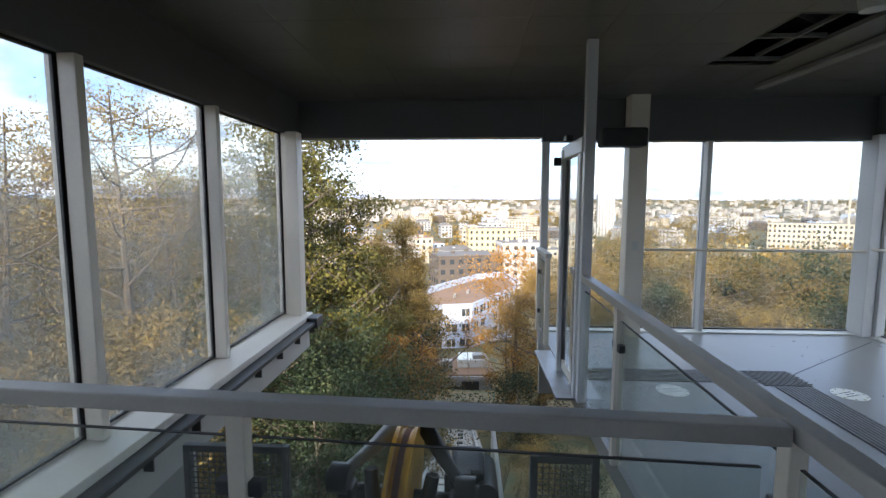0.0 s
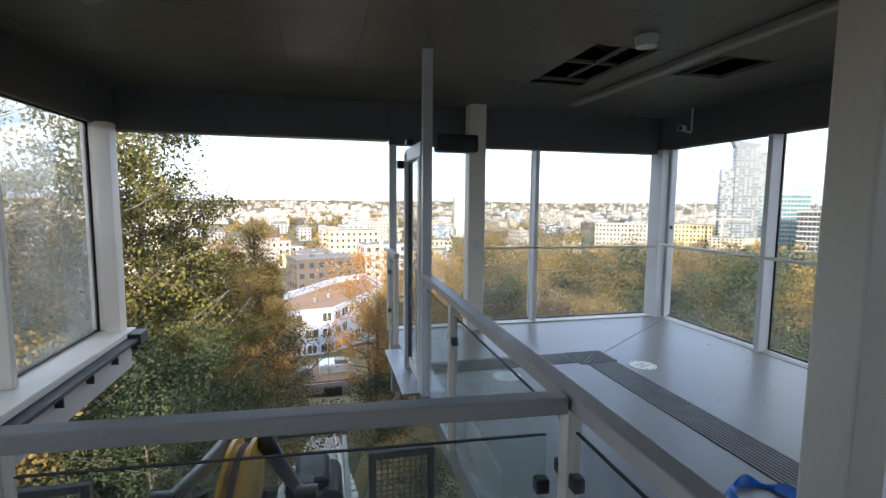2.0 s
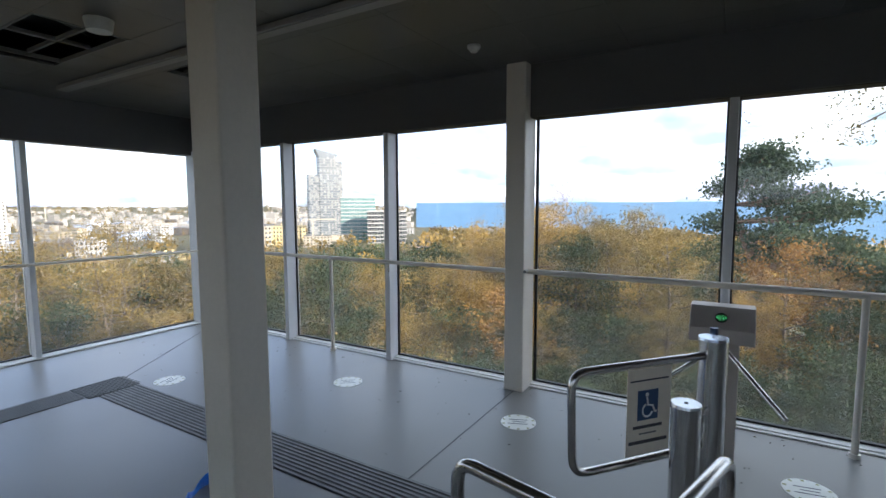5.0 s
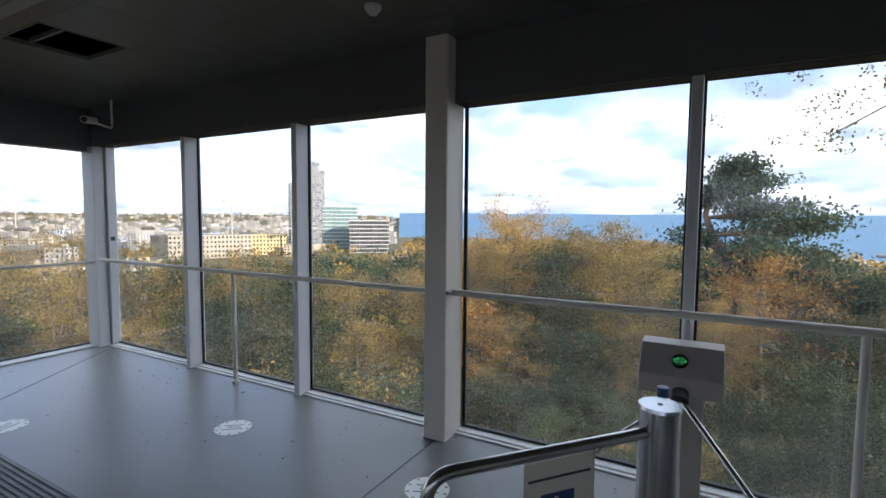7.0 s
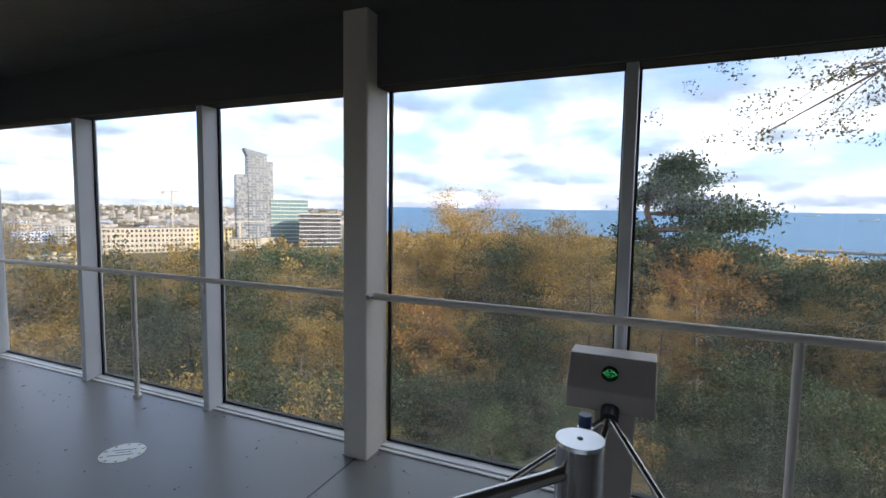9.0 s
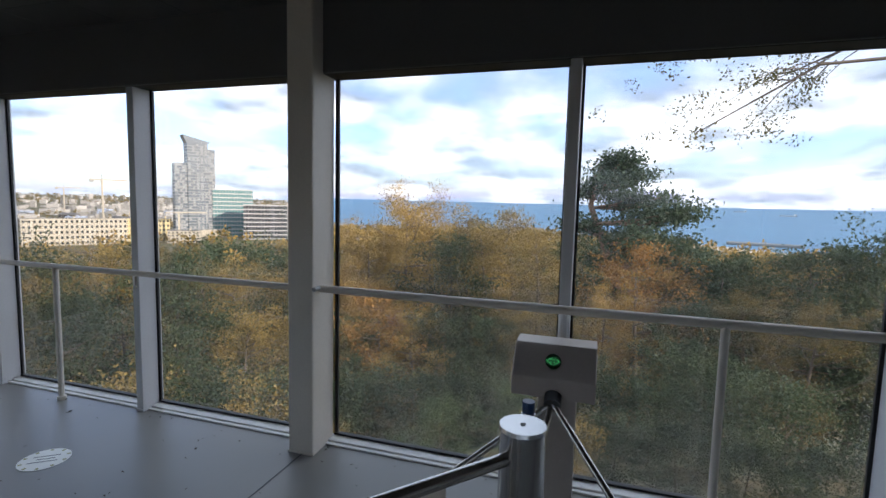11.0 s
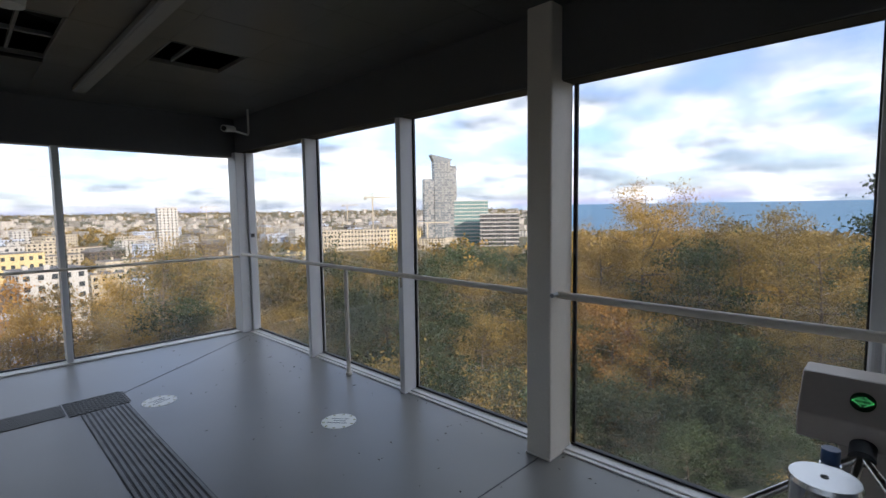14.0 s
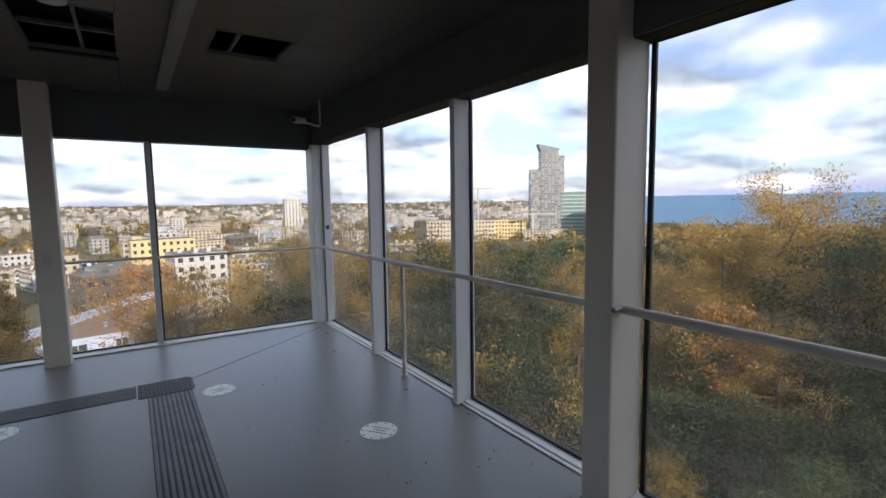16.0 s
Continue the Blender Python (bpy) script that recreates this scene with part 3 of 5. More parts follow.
part("lens", R((4.443, 5.323, 2.576), (4.434, 5.315, 2.574), 0.028, seg=18), BLACK, root, smooth=True)

# ---- tactile strips and floor discs ----


def tactile(name, x0, x1, y0, y1, along, label, pitch=0.034):
    root = empty(name, (0, 0, 0), label, "tactile strip")
    part("mat", B(x0, x1, y0, y1, 0.0006, 0.003), TACT, root)
    n = int(((x1 - x0) if along == "y" else (y1 - y0)) / pitch)
    for k in range(n):
        c = (k + 0.5) * pitch
        if along == "y":
            part("bar", B(x0 + c - 0.010, x0 + c + 0.010, y0 + 0.01, y1 - 0.01, 0.003, 0.0075, 0.002), TACT2, root)
        else:
            part("bar", B(x0 + 0.01, x1 - 0.01, y0 + c - 0.010, y0 + c + 0.010, 0.003, 0.0075, 0.002), TACT2, root)
    return root


tactile("tactile_strip", 2.88, 3.22, -4.4, 4.585, "y", "dark ribbed tactile guiding strip on the floor")
tactile("tactile_strip", 1.25, 2.80, 4.66, 4.98, "x", "dark ribbed tactile guiding strip on the floor")
root = empty("tactile_field", (0, 0, 0), "dark tactile attention field at the strip junction", "tactile strip")
part("mat", B(2.81, 3.23, 4.60, 4.98, 0.0006, 0.003), TACT, root)
stud = mesh_of("stud", B(-0.022, 0.022, -0.009, 0.009, 0.003, 0.0085, 0.002), TACT2)
for i in range(7):
    for j in range(13):
        shared("stud", stud, root, pose(2.84 + 0.06 * i + (0.03 if j % 2 else 0), 4.618 + 0.029 * j, 0))


def floor_disc(x, y, rz, fade):
    root = empty("floor_sticker", (x, y, 0), "round worn white distance sticker with print bars on the floor", "sticker", "distance stickers", rz=rz)
    part("disc", R((0, 0, 0.0008), (0, 0, 0.0022), 0.135, seg=40), DISCM, root)
    for k in range(20):
        if k % 2:
            w = math.tau * k / 20
            bm = B(0.108, 0.128, -0.008, 0.008, 0.0023, 0.0028)
            bm.transform(Matrix.Rotation(w, 4, "Z"))
            part("edge_mark", bm, DISCY, root)
    for k, (w, dx) in enumerate(((0.10, 0), (0.07, 0.005), (0.11, -0.004))):
        part("print_bar", B(dx - w * 0.7, dx + w * 0.7, 0.035 - 0.035 * k, 0.043 - 0.035 * k, 0.0023, 0.0028), INK, root, "line of unreadable print")


for args in ((1.93, 4.45, 10, 0), (3.42, 4.44, 20, 0), (4.265, 2.93, -52, 0), (4.285, 1.21, -68, 0), (4.30, -0.59, -80, 0)):
    floor_disc(*args)

# ---- dry leaf flecks and grit on the floor ----
LITTER = material("dry_leaf_litter", (0.07, 0.05, 0.035), 0.9, island_random=0.5)
lr = random.Random(21)
lv, lf = [], []
for k in range(150):
    x, y = (lr.uniform(3.3, 5.0), lr.uniform(-1.5, 6.1)) if k % 3 else (5.0 - abs(lr.gauss(0, 0.10)), lr.uniform(-1, 6.0))
    w, c = lr.uniform(0, 6.28), lr.uniform(0.004, 0.011) * (1.9 if k % 11 == 0 else 1)
    base = len(lv)
    for q, (rad, up) in enumerate(((1.3, 0.002), (0.5, 0.006), (1.2, 0.0015), (0.6, 0.003))):
        lv.append((x + rad * c * math.cos(w + q * 1.571), y + rad * c * math.sin(w + q * 1.571), up))
    lf.append((base, base + 1, base + 2, base + 3))
tagged(new("floor_litter", arrays_mesh("floor_litter", lv, lf, [LITTER])), "scattered dry leaf flecks and grit on the floor", "litter", kind="stuff")

# ---- bin with blue bag ----


def bin_with_bag(x, y):
    root = empty("waste_bin", (x, y, 0), "small grey waste bin lined with a bright blue bag", "bin")
    part("body", R((0, 0, 0), (0, 0, 0.20), 0.125, 0.150, seg=24), GREYMETAL, root, smooth=True)
    bm = bmesh.new()
    rings = []
    rng = random.Random(4)
    prof = [(0.170, 0.07), (0.172, 0.12), (0.174, 0.17), (0.172, 0.215), (0.160, 0.235), (0.148, 0.225), (0.135, 0.16), (0.10, 0.06)]
    seg = 40
    phase = [rng.uniform(0, 6.28) for _ in range(6)]
    for i, (r, z) in enumerate(prof):
        ring = []
        for k in range(seg):
            w = math.tau * k / seg
            f = sum(math.sin(w * (3 + 2 * j) + phase[j]) for j in range(6)) / 6
            rr = r * (1 + (0.16 if i in (0, 1, 2) else 0.07) * f)
            zz = z + (0.04 if i < 3 else 0.02) * math.sin(w * 5 + phase[1]) * (1 if i in (0, 3, 4) else 0.5)
            ring.append(bm.verts.new((rr * math.cos(w), rr * math.sin(w), zz)))
        rings.append(ring)
    for p, q in zip(rings, rings[1:]):
        for k in range(seg):
            bm.faces.new((p[k], p[(k + 1) % seg], q[(k + 1) % seg], q[k]))
    bm.faces.new(rings[-1])
    part("bag", bm, BLUEBAG, root, "crumpled bright blue plastic bag", smooth=True)


bin_with_bag(2.36, 2.05)

# ---- access gate and turnstile ----


def steel_post(name, x, y, h, r, label, knob=False):
    root = empty(name, (x, y, 0), label, "post")
    part("tube", R((0, 0, 0), (0, 0, h - 0.012), r, seg=32), STEEL, root, smooth=True)
    part("cap", R((0, 0, h - 0.0119), (0, 0, h), r + 0.004, r + 0.001, seg=32), STEELTOP, root, "polished cap", smooth=True)
    part("screw", R((0, 0, h), (0, 0, h + 0.002), 0.008, seg=14), DARKSTEEL, root)
    part("base_ring", R((0, 0, 0), (0, 0, 0.012), r + 0.035, seg=28), STEEL, root, smooth=True)
    return root


tp = steel_post("gate_post", 3.63, -0.08, 1.012, 0.067, "tall brushed steel gate post with polished cap")
part("hinge", B(-0.13, -0.06, 0.02, 0.05, 0.62, 0.66, 0.006), STEEL, tp)
sp = steel_post("bollard", 3.10, 0.0, 0.85, 0.057, "short brushed steel post with polished cap")
kp = steel_post("call_post", 3.76, -0.079, 0.99, 0.022, "thin steel stub with a dark button")
part("button", R((0, 0, 0.994), (0, 0, 1.03), 0.020, seg=18), SIGNBLUE, kp, "dark blue button", smooth=True)

root = empty("swing_gate", (0, 0, 0), "polished steel tube gate with a wheelchair sign plate", "gate")
pA, pB = Vector((3.585, -0.045, 0)), Vector((2.985, 0.45, 0))
loop = bend([pA + Vector((0, 0, 0.925)), pB + Vector((0, 0, 0.93)), pB + Vector((0.02, -0.01, 0.45)), pA + Vector((-0.02, 0.01, 0.46))], 0.09, 7)
part("frame_tube", tube(bmesh.new(), loop, 0.0195, 14), STEEL, root, smooth=True)
ang = math.degrees(math.atan2((pB - pA).y, (pB - pA).x))
sg = part("sign_plate", B(-0.14, 0.14, -0.026, -0.0215, 0.485, 0.905, 0.002), SIGNM, root, "cream sign plate with blue wheelchair symbol")
sg.matrix_basis = pose(3.335, 0.188, 0, 0, 0, ang + 180) @ Matrix.Diagonal((0.92, 1, 1, 1))


def on_sign(name, bm, mat, label=""):
    return part(name, bm, mat, sg, label)


def flat_ring(cx, cz, r, w, a0, a1, y=-0.0292, n=26):
    bm = bmesh.new()
    pts = [(cx + r * math.cos(a0 + (a1 - a0) * k / n), y, cz + r * math.sin(a0 + (a1 - a0) * k / n)) for k in range(n + 1)]
    return tube(bm, pts, w, 6)


on_sign("symbol_field", B(-0.075, 0.055, -0.0285, -0.0262, 0.655, 0.80), SIGNBLUE, "dark blue square")
on_sign("symbol", flat_ring(-0.014, 0.702, 0.031, 0.0048, 1.9, 6.0), WHITE)
on_sign("symbol", R((-0.018, -0.0292, 0.778), (-0.018, -0.0296, 0.778), 0.011), WHITE)
on_sign("symbol", tube(bmesh.new(), [(-0.018, -0.0292, 0.765), (-0.012, -0.0292, 0.728), (0.020, -0.0292, 0.722), (0.034, -0.0292, 0.690), (0.044, -0.0292, 0.692)], 0.0055, 6), WHITE)
on_sign("print_bar", B(-0.125, 0.12, -0.0285, -0.0262, 0.845, 0.852), INK, "thin printed line")
on_sign("print_bar", B(-0.10, 0.085, -0.0285, -0.0262, 0.615, 0.629), INK, "line of unreadable print")
on_sign("print_bar", B(-0.06, 0.05, -0.0285, -0.0262, 0.585, 0.592), TBAR, "line of faint print")
on_sign("print_bar", B(-0.125, 0.12, -0.0285, -0.0262, 0.540, 0.556), INK, "line of unreadable print")


def lane_rail(a, b, label):
    root = empty("lane_rail", (0, 0, 0), label, "barrier rail", "lane rails")
    a, b = Vector(a), Vector(b)
    up = Vector((0, 0, 0.94))
    part("tube", tube(bmesh.new(), bend([a, a + up, b + up, b], 0.07, 6), 0.02, 14), STEEL, root, smooth=True)
    for p in (a, b):
        part("foot", R(p, p + Vector((0, 0, 0.01)), 0.045, seg=20), STEEL, root, smooth=True)


lane_rail((2.09, 0.525, 0), (1.97, 0.0, 0), "bent polished steel tube rail of the access lane")
lane_rail((2.50, -0.15, 0), (2.10, -0.03, 0), "short bent polished steel tube rail of the access lane")

ts = empty("turnstile", (-0.066, 0, 0), "steel tripod turnstile with sloped head and green display", "turnstile")
part("pedestal", B(4.50, 4.68, -0.215, -0.045, 0, 0.80, 0.008), STEELBOX, ts)
bm = bmesh.new()
sec = [(4.585, 1.005), (4.475, 0.875), (4.475, 0.785), (4.72, 0.785), (4.72, 1.005)]
y0, y1 = -0.295, 0.075
va = [bm.verts.new((x, y0, z)) for x, z in sec]
vb = [bm.verts.new((x, y1, z)) for x, z in sec]
bm.faces.new(va[::-1])
bm.faces.new(vb)
for k in range(5):
    bm.faces.new((va[k], va[(k + 1) % 5], vb[(k + 1) % 5], vb[k]))
bmesh.ops.recalc_face_normals(bm, faces=bm.faces)
bmesh.ops.bevel(bm, geom=list(bm.edges), offset=0.004, segments=1, affect="EDGES")
head = part("head", bm, STEELBOX, ts, "satin steel sloped head")
nrm = Vector((-0.13, 0, 0.11)).normalized()
dm = Matrix.Translation(Vector((4.530, -0.105, 0.940)) + nrm * 0.0006) @ nrm.to_track_quat("Z", "Y").to_matrix().to_4x4()
bm = bmesh.new()
rod(bm, (0, 0, 0), (0, 0, 0.003), 0.036, seg=28)
bm.transform(dm)
disp = part("display", bm, LEDBACK, head, "round dark green display")
bm = bmesh.new()
for sx in (-1, 1):
    for k in range(5):
        for sg_ in (-1, 1):
            u, v = sx * (0.028 - 0.0055 * k), sg_ * 0.0042 * k
            rod(bm, (u, v, 0.003), (u, v, 0.0042), 0.0016, seg=6)
for k in range(-2, 3):
    for v in (-0.006, 0.006):
        rod(bm, (0.006 * k, v, 0.003), (0.006 * k, v, 0.0042), 0.0014, seg=6)
bm.transform(dm)
part("arrow_lights", bm, LEDM, disp, "lit green dotted arrows")
part("reader", B(4.583, 4.589, -0.285, -0.272, 0.965, 0.99), BLACK, head)
part("hub", R((4.475, -0.115, 0.80), (4.425, -0.115, 0.775), 0.038, seg=22), DARKSTEEL, ts, "dark arm hub", smooth=True)
for tip in ((4.06, -0.43, 0.515), (4.24, 0.27, 0.50), (4.10, -0.03, 0.45)):
    part("arm", R((4.44, -0.115, 0.785), tip, 0.0145, seg=14), STEEL, ts, "polished steel arm", smooth=True)

# ---- ground, water ----


def gz(x, y):
    """Height of the hillside and the town plain below."""
    d = max(0.0, y - 2.0) * 0.9 + max(0.0, x - 6.0) * 0.75
    z = -1.3 - 43.0 * (1 - math.exp(-d / 80.0))
    if -1.9 < x < 1.4 and 1.5 < y < 30:
        z -= 1.1
    return z


def polar_sheet(name, radii, a0, a1, n, height, mats, index=None):
    verts, faces = [], []
    for r in radii:
        for k in range(n + 1):
            w = radians(a0 + (a1 - a0) * k / n)
            x, y = r * math.sin(w), r * math.cos(w)
            verts.append((x, y, height(x, y, r, math.degrees(w))))
    for i in range(len(radii) - 1):
        for k in range(n):
            a = i * (n + 1) + k
            faces.append((a, a + n + 1, a + n + 2, a + 1))
    return arrays_mesh(name, verts, faces, mats)


def ground_height(x, y, r, w):
    z = gz(x, y)
    z += 0.25 * noise.noise((x * 0.12, y * 0.12, 0)) * min(1, r / 30)
    if r > 2200:
        s = min(1, (r - 2200) / 2400)
        land = 1 if w < 52 else max(0.0, 1 - (w - 52) / 10)
        z += land * s * (44 + 12 * noise.noise((x * 0.0011, y * 0.0011, 2)) + 5 * noise.noise((x * 0.004, y * 0.004, 5)))
    if w > 56 and r > shore(w) - 30:
        z -= 6
    return z


def shore(w):
    return 1080 - (w - 62) * 9 if w > 62 else 1080 + (62 - w) * 400


GROUND = material("grass_and_litter", (0.045, 0.055, 0.018), 0.95, vary=0.3, scale=0.35, fine=9, color2=(0.13, 0.085, 0.035), bump=0.3)
me = polar_sheet("ground", [0.5, 2, 4, 6, 8, 10, 13, 16, 20, 25, 31, 38, 46, 56, 68, 82, 100, 125, 160, 200, 260, 340, 450, 600, 800, 1000, 1200, 1500, 1900, 2300, 2700, 3100, 3500, 3900, 4300, 4600, 4850], -180, 180, 240, ground_height, [GROUND])
tagged(new("ground", me), "grassy autumn hillside falling to the town plain", "ground", kind="structure")
SEA = material("blue_sea", (0.06, 0.15, 0.26), 0.6, vary=0.15, scale=0.004, fine=0.05, color2=(0.09, 0.20, 0.31), spec=0.2)


def sea_height(x, y, r, w):
    return -46.0 + 76 * (max(0, r - 700) / 4150) ** 1.5


me = polar_sheet("water", [620, 700, 800, 900, 1000, 1200, 1500, 1900, 2400, 3000, 3600, 4200, 4860], 56, 150, 60, sea_height, [SEA])
tagged(new("water", me), "blue calm bay reaching the horizon", "sea", kind="structure")
SAND = material("pale_sand", (0.42, 0.36, 0.27), 0.95, vary=0.12, scale=0.05)


def strip(name, w0, w1, r0, r1, z, mat, label, category):
    pts = 24
    verts, faces = [], []
    for k in range(pts + 1):
        w = w0 + (w1 - w0) * k / pts
        s = math.sin(radians(w)), math.cos(radians(w))
        c = shore(w)
        for r, zz in ((c + r0, z - 3), (c + r0, z), (c + r1, z), (c + r1, z - 3)):
            verts.append((s[0] * r, s[1] * r, zz))
    for k in range(pts):
        for j in range(3):
            a = k * 4 + j
            faces.append((a, a + 1, a + 5, a + 4))
    tagged(new(name, arrays_mesh(name, verts, faces, [mat])), label, category, kind="structure")


strip("beach", 84, 125, -70, 12, -44.6, SAND, "pale sandy beach along the bay", "beach")
bm = bmesh.new()
for w0, w1, rr in ((79, 103, 1330), (103.5, 110, 800)):
    for k in range(10):
        a, b = radians(w0 + (w1 - w0) * k / 10), radians(w0 + (w1 - w0) * (k + 1) / 10)
        rod(bm, (rr * math.sin(a), rr * math.cos(a), -43.6), (rr * math.sin(b), rr * math.cos(b), -43.6), 2.6, seg=6)
thing("breakwater", bm, CONC, "long grey stone breakwater in the bay", "breakwater", kind="structure")
for w, r in ((100.5, 3300), (104.5, 3600), (108.5, 2900)):
    a = radians(w)
    root = empty("cargo_ship", (r * math.sin(a), r * math.cos(a), sea_height(0, 0, r, 0)), "small dark cargo ship far out on the bay", "ship", "ships on the bay", rz=-w + 12)
    part("hull", B(-36, 36, -6, 6, -1, 4.5, 0.6), GREYMETAL, root)
    part("deckhouse", B(24, 32, -5, 5, 4.5, 11, 0.4), WHITEPL, root)

# ---- town ----
TOWN = {
    "cream": material("cream_render", (0.385, 0.335, 0.26), 0.9, vary=0.08, scale=0.2, fine=4),
    "white": material("white_render", (0.41, 0.395, 0.375), 0.9, vary=0.06, scale=0.2, fine=4),
    "yellow": material("yellow_render", (0.50, 0.40, 0.21), 0.9, vary=0.06, scale=0.2, fine=4),
    "grey": material("grey_render", (0.28, 0.275, 0.265), 0.9, vary=0.1, scale=0.2, fine=4),
    "brown": material("brown_brick_render", (0.095, 0.075, 0.06), 0.9, vary=0.12, scale=0.3, fine=5),
    "pale": material("pale_blue_white_render", (0.39, 0.44, 0.54), 0.8, vary=0.05, scale=0.2, fine=4),
}
ROOF = material("roof_felt", (0.13, 0.12, 0.115), 0.95, vary=0.2, scale=0.15)
ROOFBR = material("brown_roof_felt", (0.20, 0.12, 0.075), 0.95, vary=0.2, scale=0.15)
WIN = material("dark_window_glass", (0.03, 0.035, 0.04), 0.12, vary=0.1, island_random=0.5)
TOWERB = material("grey_tower_concrete", (0.25, 0.25, 0.25), 0.8, vary=0.1, scale=0.1)
GREENGL = material("green_tinted_glazing", (0.10, 0.20, 0.20), 0.12, vary=0.1, scale=0.1)
TOWERGL = material("blue_grey_glazing", (0.10, 0.12, 0.14), 0.25, vary=0.2, scale=0.06)


def windows(face, L, H, storeys, step, w, h, z0):
    """Rows of window boxes on one long side, as (x, z) centres."""
    n = max(1, int((L - 1.2) / step))
    for s in range(storeys):
        for k in range(n):
            yield -L / 2 + (k + 0.5) * L / n, z0 + s * (H / storeys) + 0.52 * H / storeys


def house(name, L, D, H, storeys, wall, roof, label, step=3.2, category="building", single=False, flat=True):
    """A block with parapet roof, chimneys and windows on its four sides, origin at the base."""
    root = empty(name, (0, 0, 0), label, category)
    part("wall", B(-L / 2, L / 2, -D / 2, D / 2, -8, H, 0.05), wall, root)
    bm = B(-L / 2 - 0.25, L / 2 + 0.25, -D / 2 - 0.25, D / 2 + 0.25, H, H + 0.45)
    part("parapet", bm, wall, root)
    if flat:
        part("roof", B(-L / 2, L / 2, -D / 2, D / 2, H + 0.451, H + 0.6), roof, root)
    else:
        bm = bmesh.new()
        v = [bm.verts.new(p) for p in ((-L / 2 - .4, -D / 2 - .4, H + .45), (L / 2 + .4, -D / 2 - .4, H + .45), (L / 2 + .4, D / 2 + .4, H + .45), (-L / 2 - .4, D / 2 + .4, H + .45), (-L / 2 + 2, 0, H + 3.2), (L / 2 - 2, 0, H + 3.2))]
        for f in ((0, 1, 5, 4), (1, 2, 5), (2, 3, 4, 5), (3, 0, 4), (3, 2, 1, 0)):
            bm.faces.new([v[i] for i in f])
        part("roof", bm, roof, root)
    rng = random.Random(int(L * 10 + H))
    for _ in range(3):
        x, y = rng.uniform(-L / 2 + 1, L / 2 - 1), rng.uniform(-D / 2 + 1, D / 2 - 1)
        part("chimney", B(x - 0.5, x + 0.9, y - 0.5, y + 0.6, H + 0.3, H + rng.uniform(1.4, 2.6)), wall, root)
    ww, hh = step * 0.5, H / storeys * 0.48
    if single:
        mx = mesh_of("window", B(-ww / 2, ww / 2, -0.06, 0.06, -hh / 2, hh / 2), WIN)
        my = mesh_of("window", B(-0.06, 0.06, -ww / 2, ww / 2, -hh / 2, hh / 2), WIN)
        for x, z in windows("y", L, H, storeys, step, ww, hh, 0):
            shared("window", mx, root, pose(x, -D / 2, z))
        for y, z in windows("x", D, H, storeys, step, ww, hh, 0):
            for sx in (-1, 1):
                shared("window", my, root, pose(sx * L / 2, y, z))
    else:
        bm = bmesh.new()
        for x, z in windows("y", L, H, storeys, step, ww, hh, 0):
            box(bm, x - ww / 2, x + ww / 2, -D / 2 - 0.06, D / 2 + 0.06, z - hh / 2, z + hh / 2)
        for y, z in windows("x", D, H, storeys, step, ww, hh, 0):
            box(bm, -L / 2 - 0.06, L / 2 + 0.06, y - ww / 2, y + ww / 2, z - hh / 2, z + hh / 2)
        part("glazing", bm, WIN, root)["kind"] = "stuff"
    return root


def at(az, r, z=None):
    a = radians(az)
    x, y = r * math.sin(a), r * math.cos(a)
    return x, y, gz(x, y) if z is None else z


def put(ob, az, r, turn=0, z=None, s=(1, 1, 1)):
    ob.matrix_basis = pose(*at(az, r, z), 0, 0, -az + turn) @ Matrix.Diagonal((*s, 1))
    return ob


# the pale office block below the track, with its lower wing
def office():
    """Angled three-storey block: outline walls, raised white rim, windows on the two faces towards the station."""
    root = empty("office_building", (1.5, 101, -30.8), "pale blue-white three-storey office block with a brown flat roof", "building")
    plan = [(-21.5, -4.5), (0, 0), (12.5, 23.5), (10, 41), (1.5, 35), (-14, 8)]
    H = 9.9
    bm = bmesh.new()
    lo, hi = [bm.verts.new((x, y, -4)) for x, y in plan], [bm.verts.new((x, y, H)) for x, y in plan]
    for k in range(6):
        bm.faces.new((lo[k], lo[(k + 1) % 6], hi[(k + 1) % 6], hi[k]))
    part("wall", bm, TOWN["pale"], root)
    bm = bmesh.new()
    bm.faces.new([bm.verts.new((x, y, H - 0.25)) for x, y in plan])
    part("roof", bm, ROOFBR, root)
    for k in range(6):
        a, b = Vector((*plan[k], 0)), Vector((*plan[(k + 1) % 6], 0))
        d = b - a
        high = 0.35 if k < 2 else 1.3
        ob = part("parapet", B(-0.1, d.length + 0.1, -0.02, 0.4, H - 0.3, H + high), TOWN["pale"], root)
        ob.matrix_basis = pose(a.x, a.y, 0, 0, 0, math.degrees(math.atan2(d.y, d.x)))
        if k < 2:
            for st in range(3):
                n = 7 if k == 0 else 8
                for j in range(n):
                    if (st, k, j) in ((2, 0, 5), (1, 1, 2), (0, 1, 5)):
                        continue
                    w = 1.7 if (j + st) % 3 else 2.5
                    c = (j + 0.55) * d.length / n
                    win = part("window", B(c - w / 2, c + w / 2, -0.05, 0.1, 1.0 + 3.3 * st, 2.6 + 3.3 * st), WIN, root)
                    win.matrix_basis = ob.matrix_basis
                    part("frame", B(c - 0.05, c + 0.05, -0.09, -0.05, 1.0 + 3.3 * st, 2.6 + 3.3 * st), WHITEPL, win)
    for x, y in ((-4, 9), (3, 20), (-1, 14)):
        part("roof_vent", R((x, y, H - 0.3), (x, y, H + 0.7), 0.35, seg=10), GREYMETAL, root)
    return root


